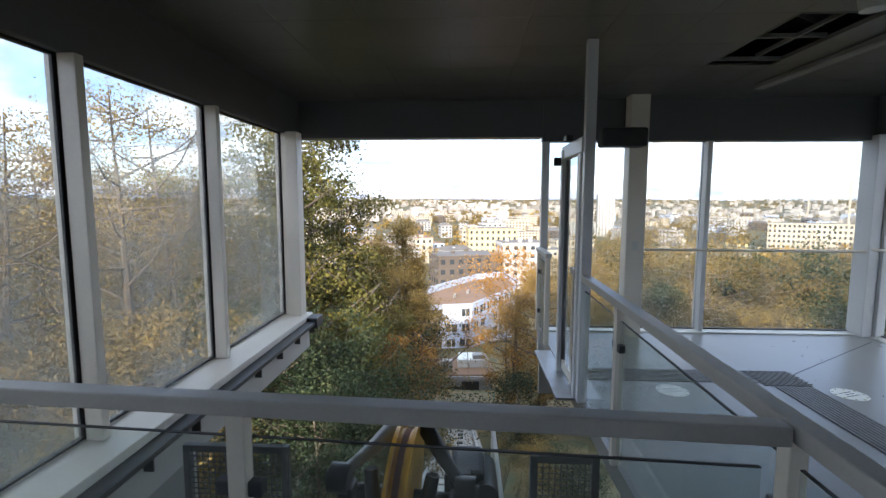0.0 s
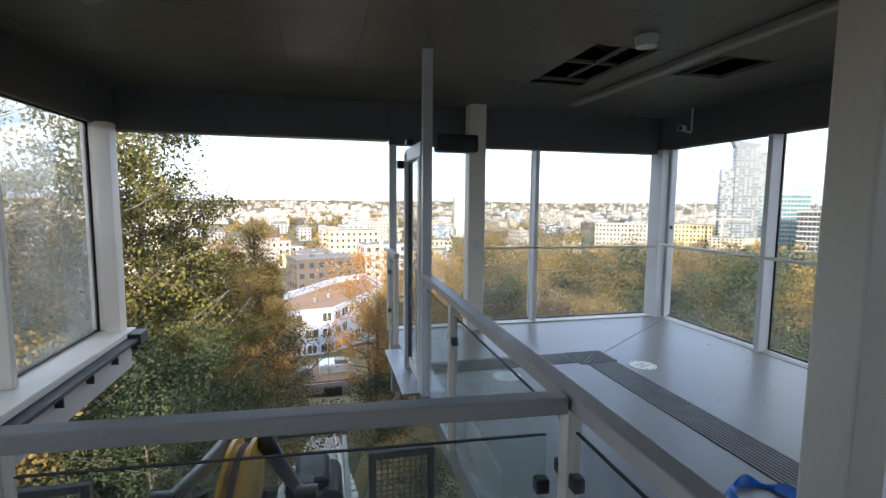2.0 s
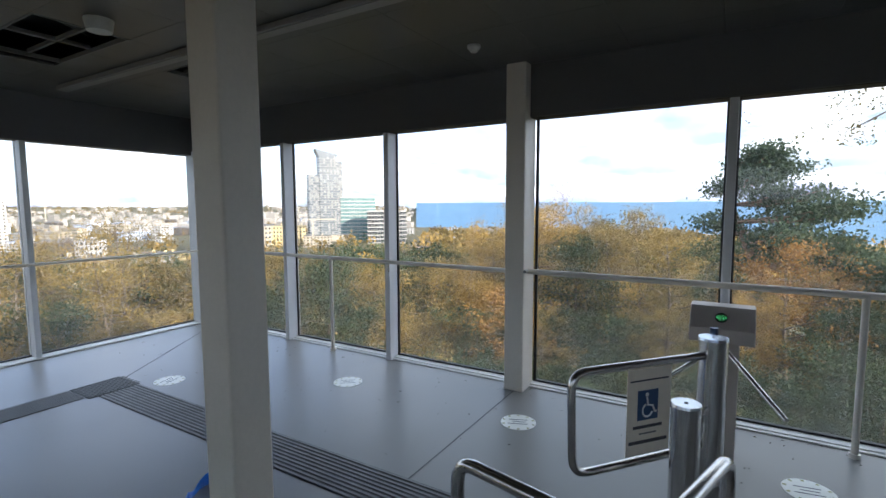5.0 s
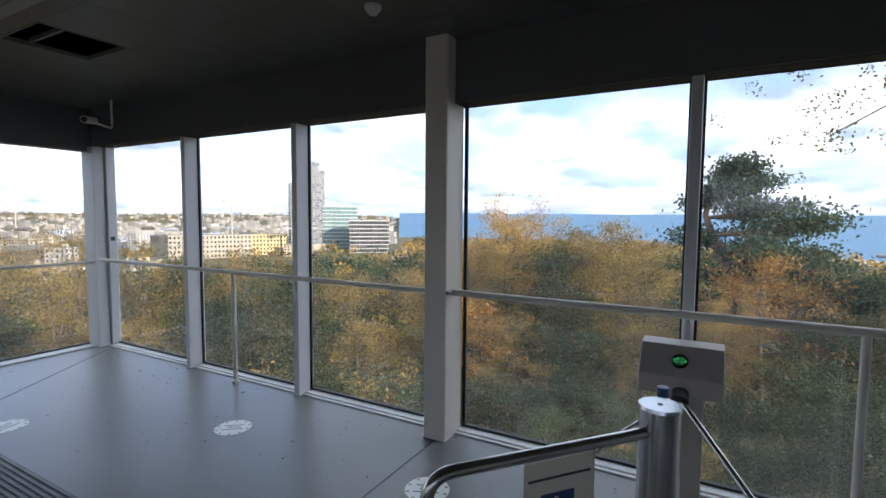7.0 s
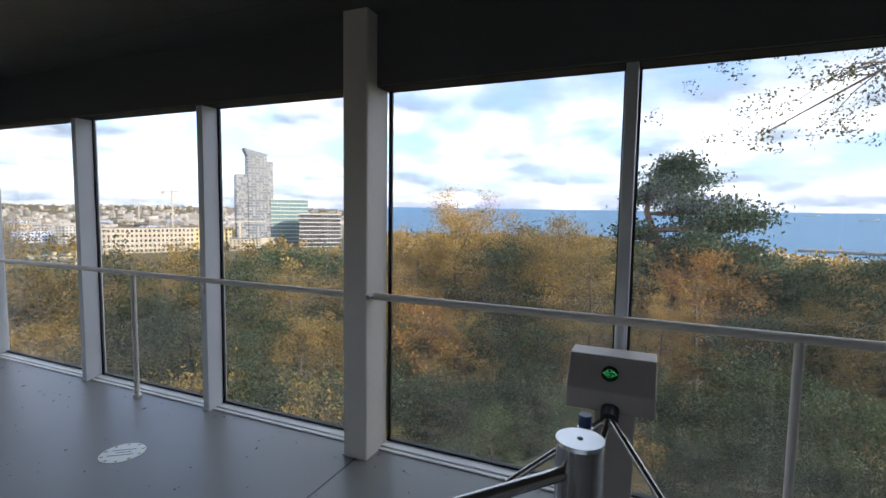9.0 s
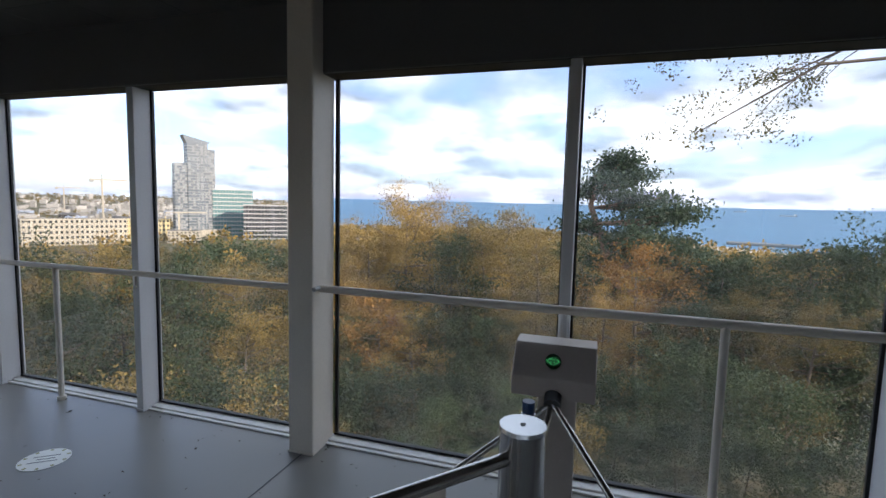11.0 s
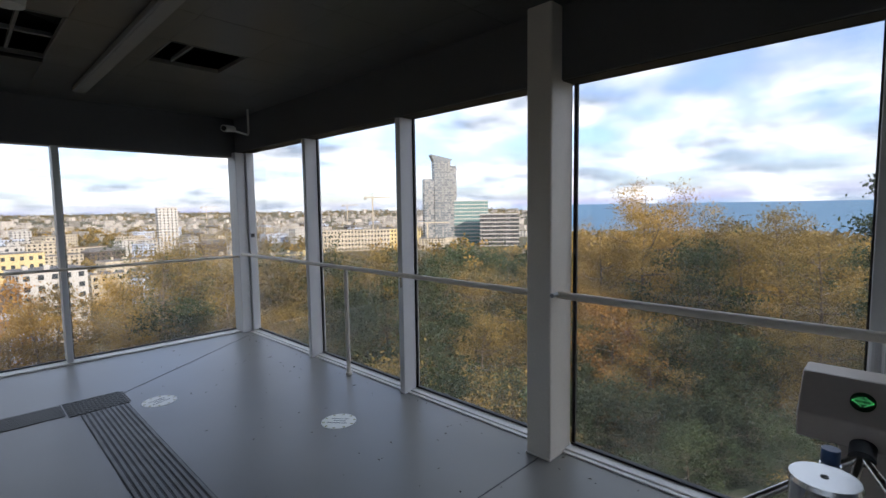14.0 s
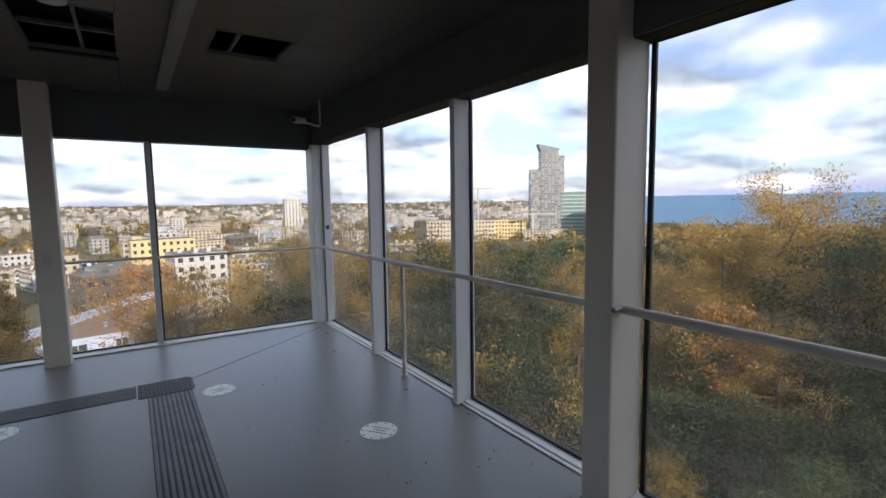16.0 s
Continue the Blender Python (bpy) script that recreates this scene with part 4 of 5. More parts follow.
office()
root = put(house("low_building", 9, 6, 3.4, 1, TOWN["grey"], ROOFBR, "low grey pavilion with a brown flat roof", 4, single=True), -1.4, 57, 2, -22.6)
part("skylight", B(0.6, 4.2, -0.6, 2.2, 3.9, 5.0, 0.1), WHITEPL, root)
part("shed", B(0.9, 2.9, -3.6, -2.9, -2, 3.4, 0.05), BLACK, root)
put(house("apartment_block", 25, 15, 19, 5, TOWN["brown"], ROOF, "brown brick four-storey block with a dark flat roof", 3.4, single=True), -0.2, 188, 18)
put(house("apartment_block", 18, 14, 24, 7, TOWN["white"], ROOF, "pale seven-storey apartment block", 3.2, single=True), 6.4, 205, 16)
put(house("long_building", 33, 15, 25, 6, TOWN["yellow"], ROOF, "long bright yellow six-storey building", 3.2, single=True), 3.0, 330, 10)
put(house("long_building", 60, 15, 15, 4, TOWN["cream"], ROOF, "long cream building with rows of windows", 3.4), 15, 300, 12)
put(house("apartment_block", 20, 14, 52, 16, TOWN["white"], ROOF, "white sixteen-storey tower block", 3.2), 15.9, 640, 10)
put(house("apartment_block", 20, 14, 26, 8, TOWN["cream"], ROOF, "cream apartment block behind trees", 3.2), 21.5, 190, 10)
put(house("apartment_block", 26, 14, 24, 7, TOWN["white"], ROOF, "pale apartment block behind trees", 3.2), 26.5, 210, -10)
put(house("apartment_block", 22, 14, 20, 6, TOWN["yellow"], ROOF, "yellow apartment block with balconies", 3.2), 28.6, 300, -14)
put(house("long_building", 78, 16, 24, 5, TOWN["cream"], ROOF, "long cream harbour office building with rows of windows", 3.6), 35.4, 560, 6)
put(house("long_building", 40, 16, 23, 5, TOWN["yellow"], ROOF, "long yellow harbour building with rows of windows", 3.4), 41.2, 590, 0)
put(house("apartment_block", 30, 16, 12, 4, TOWN["cream"], ROOF, "cream building beside the towers", 3.4), 44.5, 560, -8)


def towers():
    root = empty("twin_tower", (0, 0, 0), "tall blue-grey twin residential tower with a sloped crown", "tower")
    for x0, x1, y0, y1, h in ((-9, 13, -9, 9, 109), (13.2, 21, -7, 7, 103), (-22, -9.2, -8, 8, 86)):
        b = part("shaft", B(x0, x1, y0, y1, -6, h, 0.3), TOWERGL, root)
        bm = bmesh.new()
        for k in range(int(h / 3.3)):
            box(bm, x0 - 0.35, x1 + 0.35, y0 - 0.35, y1 + 0.35, 3.3 * k, 3.3 * k + 0.7)
        part("floor_bands", bm, TOWERB, b)["kind"] = "stuff"
        bm = bmesh.new()
        rng = random.Random(int(h))
        for k in range(int(h / 3.3)):
            for j in range(5):
                if rng.random() < 0.55:
                    x = x0 + (j + 0.5) * (x1 - x0) / 5
                    box(bm, x - 1.2, x + 1.2, y0 - 0.5, y0 - 0.1, 3.3 * k + 0.8, 3.3 * k + 2.9)
        part("balconies", bm, TOWERB, b)["kind"] = "stuff"
    bm = bmesh.new()
    v = [bm.verts.new(p) for p in ((-9, -8, 109), (13, -8, 109), (13, 8, 109), (-9, 8, 109), (-13, -8, 118), (16, -8, 111.5), (16, 8, 111.5), (-13, 8, 118))]
    for f in ((0, 1, 5, 4), (1, 2, 6, 5), (2, 3, 7, 6), (3, 0, 4, 7), (4, 5, 6, 7), (3, 2, 1, 0)):
        bm.faces.new([v[i] for i in f])
    part("crown", bm, TOWERGL, root)
    part("podium", B(-30, 30, -14, 14, -6, 9, 0.2), TOWN["cream"], root)
    return root


put(towers(), 45.5, 640, 12, z=-44.5)


def banded_office(L, D, H, n, glass, band, label):
    root = empty("office_building", (0, 0, 0), label, "office")
    part("glazing", B(-L / 2, L / 2, -D / 2, D / 2, -6, H, 0.2), glass, root)
    for k in range(n + 1):
        part("band", B(-L / 2 - 0.3, L / 2 + 0.3, -D / 2 - 0.3, D / 2 + 0.3, H * k / n - 0.6, H * k / n + 0.6), band, root)
    bm = bmesh.new()
    for k in range(14):
        x = -L / 2 + (k + 0.5) * L / 14
        box(bm, x - 0.15, x + 0.15, -D / 2 - 0.4, -D / 2 - 0.1, 0, H)
    part("fins", bm, band, root)["kind"] = "stuff"
    return root


put(banded_office(45, 24, 57, 12, GREENGL, TOWN["white"], "green glazed office block with pale floor bands"), 49.1, 650, 6, z=-44.5)
put(banded_office(48, 20, 39, 8, WIN, TOWN["white"], "white office block with dark window bands"), 52.5, 605, 4, z=-44.0)


def crane(az, r, h):
    root = empty("tower_crane", (0, 0, 0), "slender pale construction crane in the harbour", "crane", "harbour cranes")
    part("mast", B(-0.9, 0.9, -0.9, 0.9, -4, h, 0.1), TOWN["cream"], root)
    part("jib", B(-12, 26, -0.6, 0.6, h, h + 1.4, 0.1), TOWN["cream"], root)
    part("counterweight", B(-12, -8, -1, 1, h - 2.5, h, 0.1), TOWN["grey"], root)
    rod_bm = R((0, 0, h + 7), (24, 0, h + 1.4), 0.2, seg=5)
    rod(rod_bm, (0, 0, h + 7), (-11, 0, h + 1.4), 0.2, seg=5)
    rod(rod_bm, (0, 0, h), (0, 0, h + 7), 0.5, seg=5)
    part("tie", rod_bm, TOWN["grey"], root)
    put(root, az, r, 10)


for a, r, h in ((37.5, 700, 64), (44.0, 560, 30), (34.5, 1100, 58), (41.5, 1300, 60), (19.5, 1200, 58)):
    crane(a, r, h)

# ordinary blocks, repeated over the town
kinds = []
for k, (L, D, H, n, w) in enumerate(((22, 13, 14, 4, "white"), (30, 13, 17, 5, "cream"), (16, 14, 12, 4, "grey"), (38, 14, 11, 3, "pale"), (18, 12, 19, 6, "white"), (26, 13, 13, 4, "brown"), (34, 14, 15, 4, "cream"), (24, 12, 16, 5, "pale"))):
    h = house("town_building", L, D, H, n, TOWN[w], ROOF if k % 3 else ROOFBR, f"{w} town building with a flat roof and rows of windows", 3.4, flat=k not in (2, 5))
    kinds.append(h)
rng = random.Random(11)
placed = 0
for k in range(250):
    az = rng.uniform(-30, 58) if k % 5 else rng.uniform(54, 92)
    r = 185 + 1150 * rng.random() ** 1.25
    if az > 54:
        r = rng.uniform(420, 880)
    if az > 20 and r < 330 or (az < 13 and az > -16 and r < 250) or (24 < az < 56 and 330 < r < 690):
        continue
    src = kinds[rng.randrange(8)]
    low = 0.45 if az > 54 else 1.0
    x, y, z = at(az, r)
    m = pose(x, y, z, 0, 0, rng.choice((18, 108)) + rng.uniform(-8, 8)) @ Matrix.Diagonal((rng.uniform(0.8, 1.3), rng.uniform(0.8, 1.2), low * rng.uniform(0.8, 1.25), 1))
    if placed < 8:
        src = kinds[placed]
        src.matrix_basis = m
    else:
        copy_thing(src, m @ Matrix.Diagonal((1 / src.scale[0], 1 / src.scale[1], 1 / src.scale[2], 1)))
    placed += 1

# the distant town: uncounted small blocks
FARTOWN = material("distant_town_walls", (0.32, 0.295, 0.265), 0.9, vary=0.15, scale=0.01, fine=0.3, island_random=0.45)
bm_v, bm_f = [], []
for k in range(1500):
    az = rng.uniform(-40, 56)
    r = 1000 + 2700 * rng.random() ** 1.2
    x, y, _ = at(az, r)
    z = ground_height(x, y, r, az)
    L, D, H = rng.uniform(9, 34), rng.uniform(8, 14), rng.uniform(6, 17) * (1.8 if rng.random() < 0.06 else 1)
    w = radians(rng.choice((18, 108)) + rng.uniform(-12, 12))
    c, s = math.cos(w), math.sin(w)
    base = len(bm_v)
    for zz in (-4, H):
        for u, v in ((-L, -D), (L, -D), (L, D), (-L, D)):
            bm_v.append((x + (u * c - v * s) / 2, y + (u * s + v * c) / 2, z + zz))
    for f in ((0, 1, 5, 4), (1, 2, 6, 5), (2, 3, 7, 6), (3, 0, 4, 7), (4, 5, 6, 7)):
        bm_f.append(tuple(base + i for i in f))
tagged(new("distant_town", arrays_mesh("distant_town", bm_v, bm_f, [FARTOWN])), "pale sunlit blocks of the distant town", "town", kind="stuff")

# ---- trees ----


def leaf_cloud(rng, centres, per, spread, size):
    """Small folded leaf quads scattered round the centres."""
    c = np.repeat(np.array(centres, float), per, axis=0)
    n = len(c)
    p = c + rng.normal(0, 1, (n, 3)) * np.array(spread)
    u = rng.normal(0, 1, (n, 3))
    u /= np.linalg.norm(u, axis=1)[:, None]
    w = rng.normal(0, 1, (n, 3))
    v = np.cross(u, w)
    v /= np.linalg.norm(v, axis=1)[:, None]
    s = size * rng.uniform(0.6, 1.3, (n, 1))
    q = np.stack((p - u * s, p - v * s * 0.55, p + u * s, p + v * s * 0.55), 1).reshape(-1, 3)
    f = np.arange(n * 4).reshape(-1, 4)
    return q.tolist(), f.tolist()


def make_tree(seed, height, width, leaf, n_limb, per, size, crown_from=0.25, shape="round", bark=BARK, label="", spread=0.5, sub=5):
    """Tapered trunk with limbs and twigs; leaf quads round the twig ends."""
    rg = random.Random(seed)
    nrg = np.random.default_rng(seed)
    bm = bmesh.new()
    lean = (rg.uniform(-0.04, 0.04) * height, rg.uniform(-0.04, 0.04) * height)

    def axis(s):
        return Vector((lean[0] * s + 0.02 * height * math.sin(4 * s + seed), lean[1] * s + 0.02 * height * math.cos(3 * s + seed), height * s))
    r0 = 0.018 * height
    tube(bm, [Vector((0, 0, -1.0))] + [axis(k / 9) for k in range(10)], [r0 * 1.2] + [max(0.015, r0 * (1 - k / 9.4)) for k in range(10)], 7)
    tips = []
    for k in range(n_limb):
        s = crown_from + (0.97 - crown_from) * (k + rg.random()) / n_limb
        base = axis(s)
        prof = {"round": math.sin(math.pi * min(1, (s - crown_from) / (1.02 - crown_from)) * 0.85 + 0.35), "cone": 1.08 - (s - crown_from) / (1 - crown_from), "tall": 0.75 + 0.25 * math.sin(6 * s)}[shape]
        reach = width / 2 * max(0.15, prof) * rg.uniform(0.7, 1.15)
        w = k * 2.4 + rg.uniform(-0.5, 0.5)
        rise = rg.uniform(0.15, 0.75) * reach
        end = base + Vector((math.cos(w) * reach, math.sin(w) * reach, rise))
        mid = base.lerp(end, 0.5) + Vector((0, 0, -0.08 * reach))
        lr = max(0.012, r0 * 0.42 * (1 - 0.7 * s))
        tube(bm, [base, mid, end], [lr, lr * 0.6, lr * 0.2], 5)
        for j in range(sub):
            q = rg.uniform(0.3, 1.0)
            o = base.lerp(mid, q * 2) if q < 0.5 else mid.lerp(end, q * 2 - 1)
            t = o + Vector((rg.gauss(0, 1), rg.gauss(0, 1), rg.gauss(0.25, 0.8))) * reach * 0.26
            tube(bm, [o, t], [lr * 0.3, lr * 0.1], 4)
            tips += [t, o.lerp(t, 0.5)]
    root = empty("tree", (0, 0, 0), label, "tree")
    part("trunk", bm, bark, root)
    q, f = leaf_cloud(nrg, [tuple(t) for t in tips], per, (spread, spread, spread * 0.7), size)
    me = arrays_mesh("crown", q, f, [LEAF[leaf]])
    shared("crown", me, root)
    return root


TREES = {}


def tree_kind(key, *a, **k):
    TREES[key] = (make_tree(*a, **k), [])


tree_kind("green", 1, 16, 8.5, "green", 30, 48, 0.088, 0.10, "tall", label="tall leafy green tree turning yellow", spread=0.36, sub=6)
tree_kind("olive", 2, 15, 9, "olive", 28, 46, 0.069, 0.15, "round", label="olive-brown autumn tree on the slope", spread=0.36, sub=6)
tree_kind("yellow", 3, 14, 9, "yellow", 28, 110, 0.048, 0.15, "round", label="golden autumn tree with bare twigs", spread=0.34, sub=6)
tree_kind("orange", 4, 10, 7, "orange", 24, 39, 0.074, 0.1, "round", label="orange autumn tree on the slope", spread=0.32)
tree_kind("dark", 5, 11, 8, "dark", 28, 48, 0.081, 0.06, "round", label="dark green bushy tree in the park", spread=0.36, sub=6)
tree_kind("fir", 6, 15, 9.0, "olive", 46, 39, 0.074, 0.06, "cone", label="brown-green pointed autumn tree", spread=0.3)
tree_kind("bare", 7, 15, 9, "olive", 34, 13, 0.055, 0.15, "round", label="thin almost bare tree with few leaves", spread=0.5, sub=9)
tree_kind("bush_g", 8, 4.0, 5.5, "dark", 20, 51, 0.053, 0.02, "round", label="dense dark green bush on the slope", spread=0.26)
tree_kind("bush_y", 9, 3.6, 5.0, "yellow", 20, 44, 0.053, 0.02, "round", label="yellow-leaved autumn bush on the slope", spread=0.26)
tree_kind("bush_o", 10, 3.8, 5.0, "olive", 20, 44, 0.053, 0.02, "round", label="olive-brown autumn bush on the slope", spread=0.26)
tree_kind("far_olive", 12, 15, 10, "olive", 20, 22, 0.186, 0.08, "round", label="olive-brown tree in the lower park", spread=0.5)
tree_kind("far_yellow", 13, 14, 9, "yellow", 20, 22, 0.186, 0.08, "round", label="golden tree in the lower park", spread=0.5)
tree_kind("far_dark", 14, 13, 10, "dark", 20, 24, 0.192, 0.05, "round", label="dark green tree in the lower park", spread=0.5)
tree_kind("far_bare", 15, 15, 9, "olive", 24, 12, 0.124, 0.1, "round", label="half-bare tree in the lower park", spread=0.45)
HEIGHT = {"green": 16, "olive": 15, "yellow": 14, "orange": 10, "dark": 11, "fir": 15, "bare": 15, "bush_g": 4.4, "bush_y": 4, "bush_o": 4.2, "far_olive": 15.5, "far_yellow": 14.5, "far_dark": 13.5, "far_bare": 15}
used = set()


def plant(kind, az, r, s=1.0, dz=0.0, eye=(1.5, 0), el=None):
    """One tree by compass angle and distance from the platform; el: the angle at which its top stands."""
    a = radians(az)
    x, y = eye[0] + r * math.sin(a), eye[1] + r * math.cos(a)
    src = TREES[kind][0]
    if el is not None:
        s = max(0.3, (1.68 + r * math.tan(radians(el)) - gz(x, y)) / HEIGHT[kind])
    else:
        s *= rng.uniform(0.95, 1.05)
    m = pose(x, y, gz(x, y) - 0.1 + dz, 0, 0, rng.uniform(0, 360)) @ Matrix.Scale(s, 4)
    if kind in used:
        return copy_thing(src, m @ Matrix.Scale(1 / src.scale[0], 4))
    used.add(kind)
    src.matrix_basis = m
    return src


# beside the track, from the near trees down
for az, r, k, el in ((-18.6, 24, "green", 9.0), (-22.0, 20, "green", 12), (-15.2, 30, "green", 1.5), (-8.1, 34, "fir", -2.2), (-11.5, 40, "olive", -4.0), (-13.5, 30, "green", -6), (-6.0, 44, "fir", -7.5), (-8.3, 20, "orange", -16.3), (-9.8, 35, "fir", -5.0), (-5.7, 33, "fir", -6.5), (-7.6, 30, "olive", -8), (-9.5, 24, "green", -13), (-5.4, 30, "olive", -12),
                     (-5.5, 22, "orange", -21), (-10, 16, "bush_g", -19), (-16, 14, "bush_g", -15), (-12.5, 18, "green", -12), (-18, 11, "bush_g", -20), (-8, 12, "bush_o", -26), (-3.5, 16, "bush_o", -27), (-13, 11, "bush_g", -24),
                     (6.2, 36, "orange", -6.6), (8.6, 30, "yellow", -8.5), (5.3, 42, "yellow", -12.5), (6.8, 24, "bush_g", -20), (7.0, 18, "bush_o", -24), (9.5, 34, "olive", -7), (10, 9, "bush_o", -31), (13, 11, "bush_g", -28), (9, 13.5, "bush_o", -27), (7.5, 17, "bush_g", -25), (14, 8, "bush_g", -34)):
    plant(k, az, r, el=el, eye=(0.1, 0.2))
# beyond the side glazing
for az, r, k, el in ((-36, 22, "olive", 3), (-43, 21, "olive", 4.5), (-50, 19, "olive", 5), (-57, 18, "olive", 5.5), (-30, 23, "olive", 2.5), (-27, 19, "green", 3), (-32, 17, "bare", 9), (-37, 14, "bare", 10.5), (-45, 15, "bare", 8), (-53, 14, "bare", 7), (-62, 12, "orange", -1), (-41, 24, "olive", -1), (-35, 27, "olive", -1), (-30, 26, "olive", -2), (-49, 25, "olive", 0), (-58, 22, "bare", 9), (-70, 16, "bare", 8), (-84, 15, "bare", 12), (-66, 20, "olive", -1),
                     (-28, 13, "bush_g", -12), (-34, 12, "bush_o", -11), (-40, 11, "bush_o", -13), (-47, 11, "bush_o", -12), (-56, 11, "bush_o", -9), (-64, 10, "bush_o", -8), (-24, 15, "bush_g", -12)):
    plant(k, az, r, el=el, eye=(0.1, 0.2))
# below the front glazing
for az, r, k, el in ((12.5, 42, "yellow", -6.5), (16, 36, "olive", -4), (20, 40, "bare", -2), (23, 30, "olive", -5), (25.5, 38, "bare", -1.0), (29, 32, "olive", -6), (33, 34, "dark", -6), (36, 42, "bare", -4), (19, 52, "dark", -5), (26, 55, "olive", -5), (33, 52, "olive", -5.5), (40, 36, "olive", -5.5), (13, 27, "yellow", -11), (18, 25, "dark", -10), (22.5, 22, "olive", -12), (27, 23, "olive", -11), (31, 24, "olive", -11), (36, 22, "dark", -10), (17, 18, "bush_o", -20), (21, 17, "bush_o", -19), (28, 16, "bush_y", -19), (35, 15, "bush_g", -18), (41, 17, "bush_o", -17)):
    plant(k, az, r, el=el)
# park below the right glazing
for az, r, k, el in ((44, 30, "dark", -7.0), (47.5, 36, "olive", -6.5), (51, 29, "olive", -7.5), (54, 36, "dark", -6.5), (57, 30, "olive", -7.0), (60, 40, "dark", -6.0), (62, 29, "yellow", -7), (65.5, 30, "yellow", -3.0), (70, 33, "yellow", 1.5), (72.5, 40, "yellow", -1.5), (74, 30, "dark", -4.5), (76.5, 36, "olive", -1.8), (79, 31, "olive", -2.6), (82, 36, "olive", -0.8), (85, 30, "olive", -2.8), (88, 38, "dark", -4.0), (58, 20, "olive", -13), (63, 19, "dark", -13), (67, 19, "orange", -11), (71, 18, "olive", -12.5), (75, 18, "dark", -13), (80, 19, "dark", -13), (85, 19, "olive", -12), (52, 19, "olive", -13), (47, 20, "dark", -13),
                     (95.5, 21, "orange", -4.6), (98.5, 24, "yellow", -5.0), (93, 19, "yellow", -9), (101, 30, "dark", -5.0), (103.5, 24, "dark", -5.2), (107, 28, "olive", -4.6), (110, 24, "dark", -3.6), (114, 26, "dark", -3), (118, 24, "dark", -2), (106, 19, "olive", -8), (111, 18, "olive", -8), (90, 24, "olive", -9), (100, 18, "dark", -10), (122, 20, "dark", -2),
                     (88, 14, "bush_g", -17), (93, 14, "bush_g", -17), (98, 13, "bush_g", -17), (104, 14, "bush_g", -14), (110, 13, "bush_g", -15), (95, 10, "bush_g", -25), (101, 9.5, "bush_g", -26), (107, 10, "bush_g", -23), (113, 10, "bush_g", -23), (84, 12, "bush_g", -20), (78, 13, "bush_g", -18), (72, 12.5, "bush_g", -19), (66, 13, "bush_g", -19), (60, 13, "bush_g", -19), (54, 13, "bush_o", -19), (48, 13, "bush_g", -18), (89, 9.5, "bush_o", -26), (120, 12, "bush_g", -16), (76, 9.5, "bush_g", -26), (64, 9.5, "bush_o", -26)):
    plant(k, az, r, el=el)
# wider belt of the park
for k in range(110):
    az, r = rng.uniform(10, 122), rng.uniform(46, 240)
    if (az < 14 and r > 60) or (17 < az < 33 and r > 100):
        continue
    top = -4.4 if az < 62 else -3.6
    plant(rng.choice(("far_olive", "far_olive", "far_yellow", "far_dark", "far_dark", "far_bare")), az, r, el=top - rng.uniform(0, 1.5) - (60 / r if r < 120 else 0))
for k in range(36):
    plant(rng.choice(("far_olive", "far_dark", "far_bare")), rng.uniform(-60, -15), rng.uniform(42, 150), rng.uniform(0.7, 1.0))


def clump_woods(name, zones, leaf, label, size, seed):
    nrg = np.random.default_rng(seed)
    pts = []
    for az0, az1, r0, r1, n, h in zones:
        az, r = np.radians(nrg.uniform(az0, az1, n)), nrg.uniform(r0, r1, n)
        for a, q in zip(az, r):
            x, y = q * math.sin(a), q * math.cos(a)
            pts += [(x + nrg.normal(0, h * 0.3), y + nrg.normal(0, h * 0.3), ground_height(x, y, q, math.degrees(a)) + h * (0.2 + 0.8 * nrg.random())) for _ in range(4)]
    q, f = leaf_cloud(nrg, pts, 7, (size, size, size * 0.8), size * 0.7)
    tagged(new(name, arrays_mesh(name, q, f, [LEAF[leaf]])), label, "woods", kind="stuff")


clump_woods("distant_woods", ((-5, 16, 900, 1500, 200, 12), (-40, 55, 2600, 4600, 1500, 14), (-30, 50, 400, 1500, 260, 8), (58, 100, 260, 760, 600, 9)), "olive", "olive and golden woods among the town", 4.0, 31)
clump_woods("distant_trees", ((-35, 55, 300, 1300, 150, 9), (56, 122, 240, 620, 420, 10), (5, 14, 1000, 1300, 60, 12)), "yellow", "golden trees among the town", 3.2, 32)
clump_woods("park_woods", ((44, 122, 230, 420, 420, 11), (-60, -16, 120, 400, 200, 12)), "dark", "dark green trees of the park", 3.0, 33)


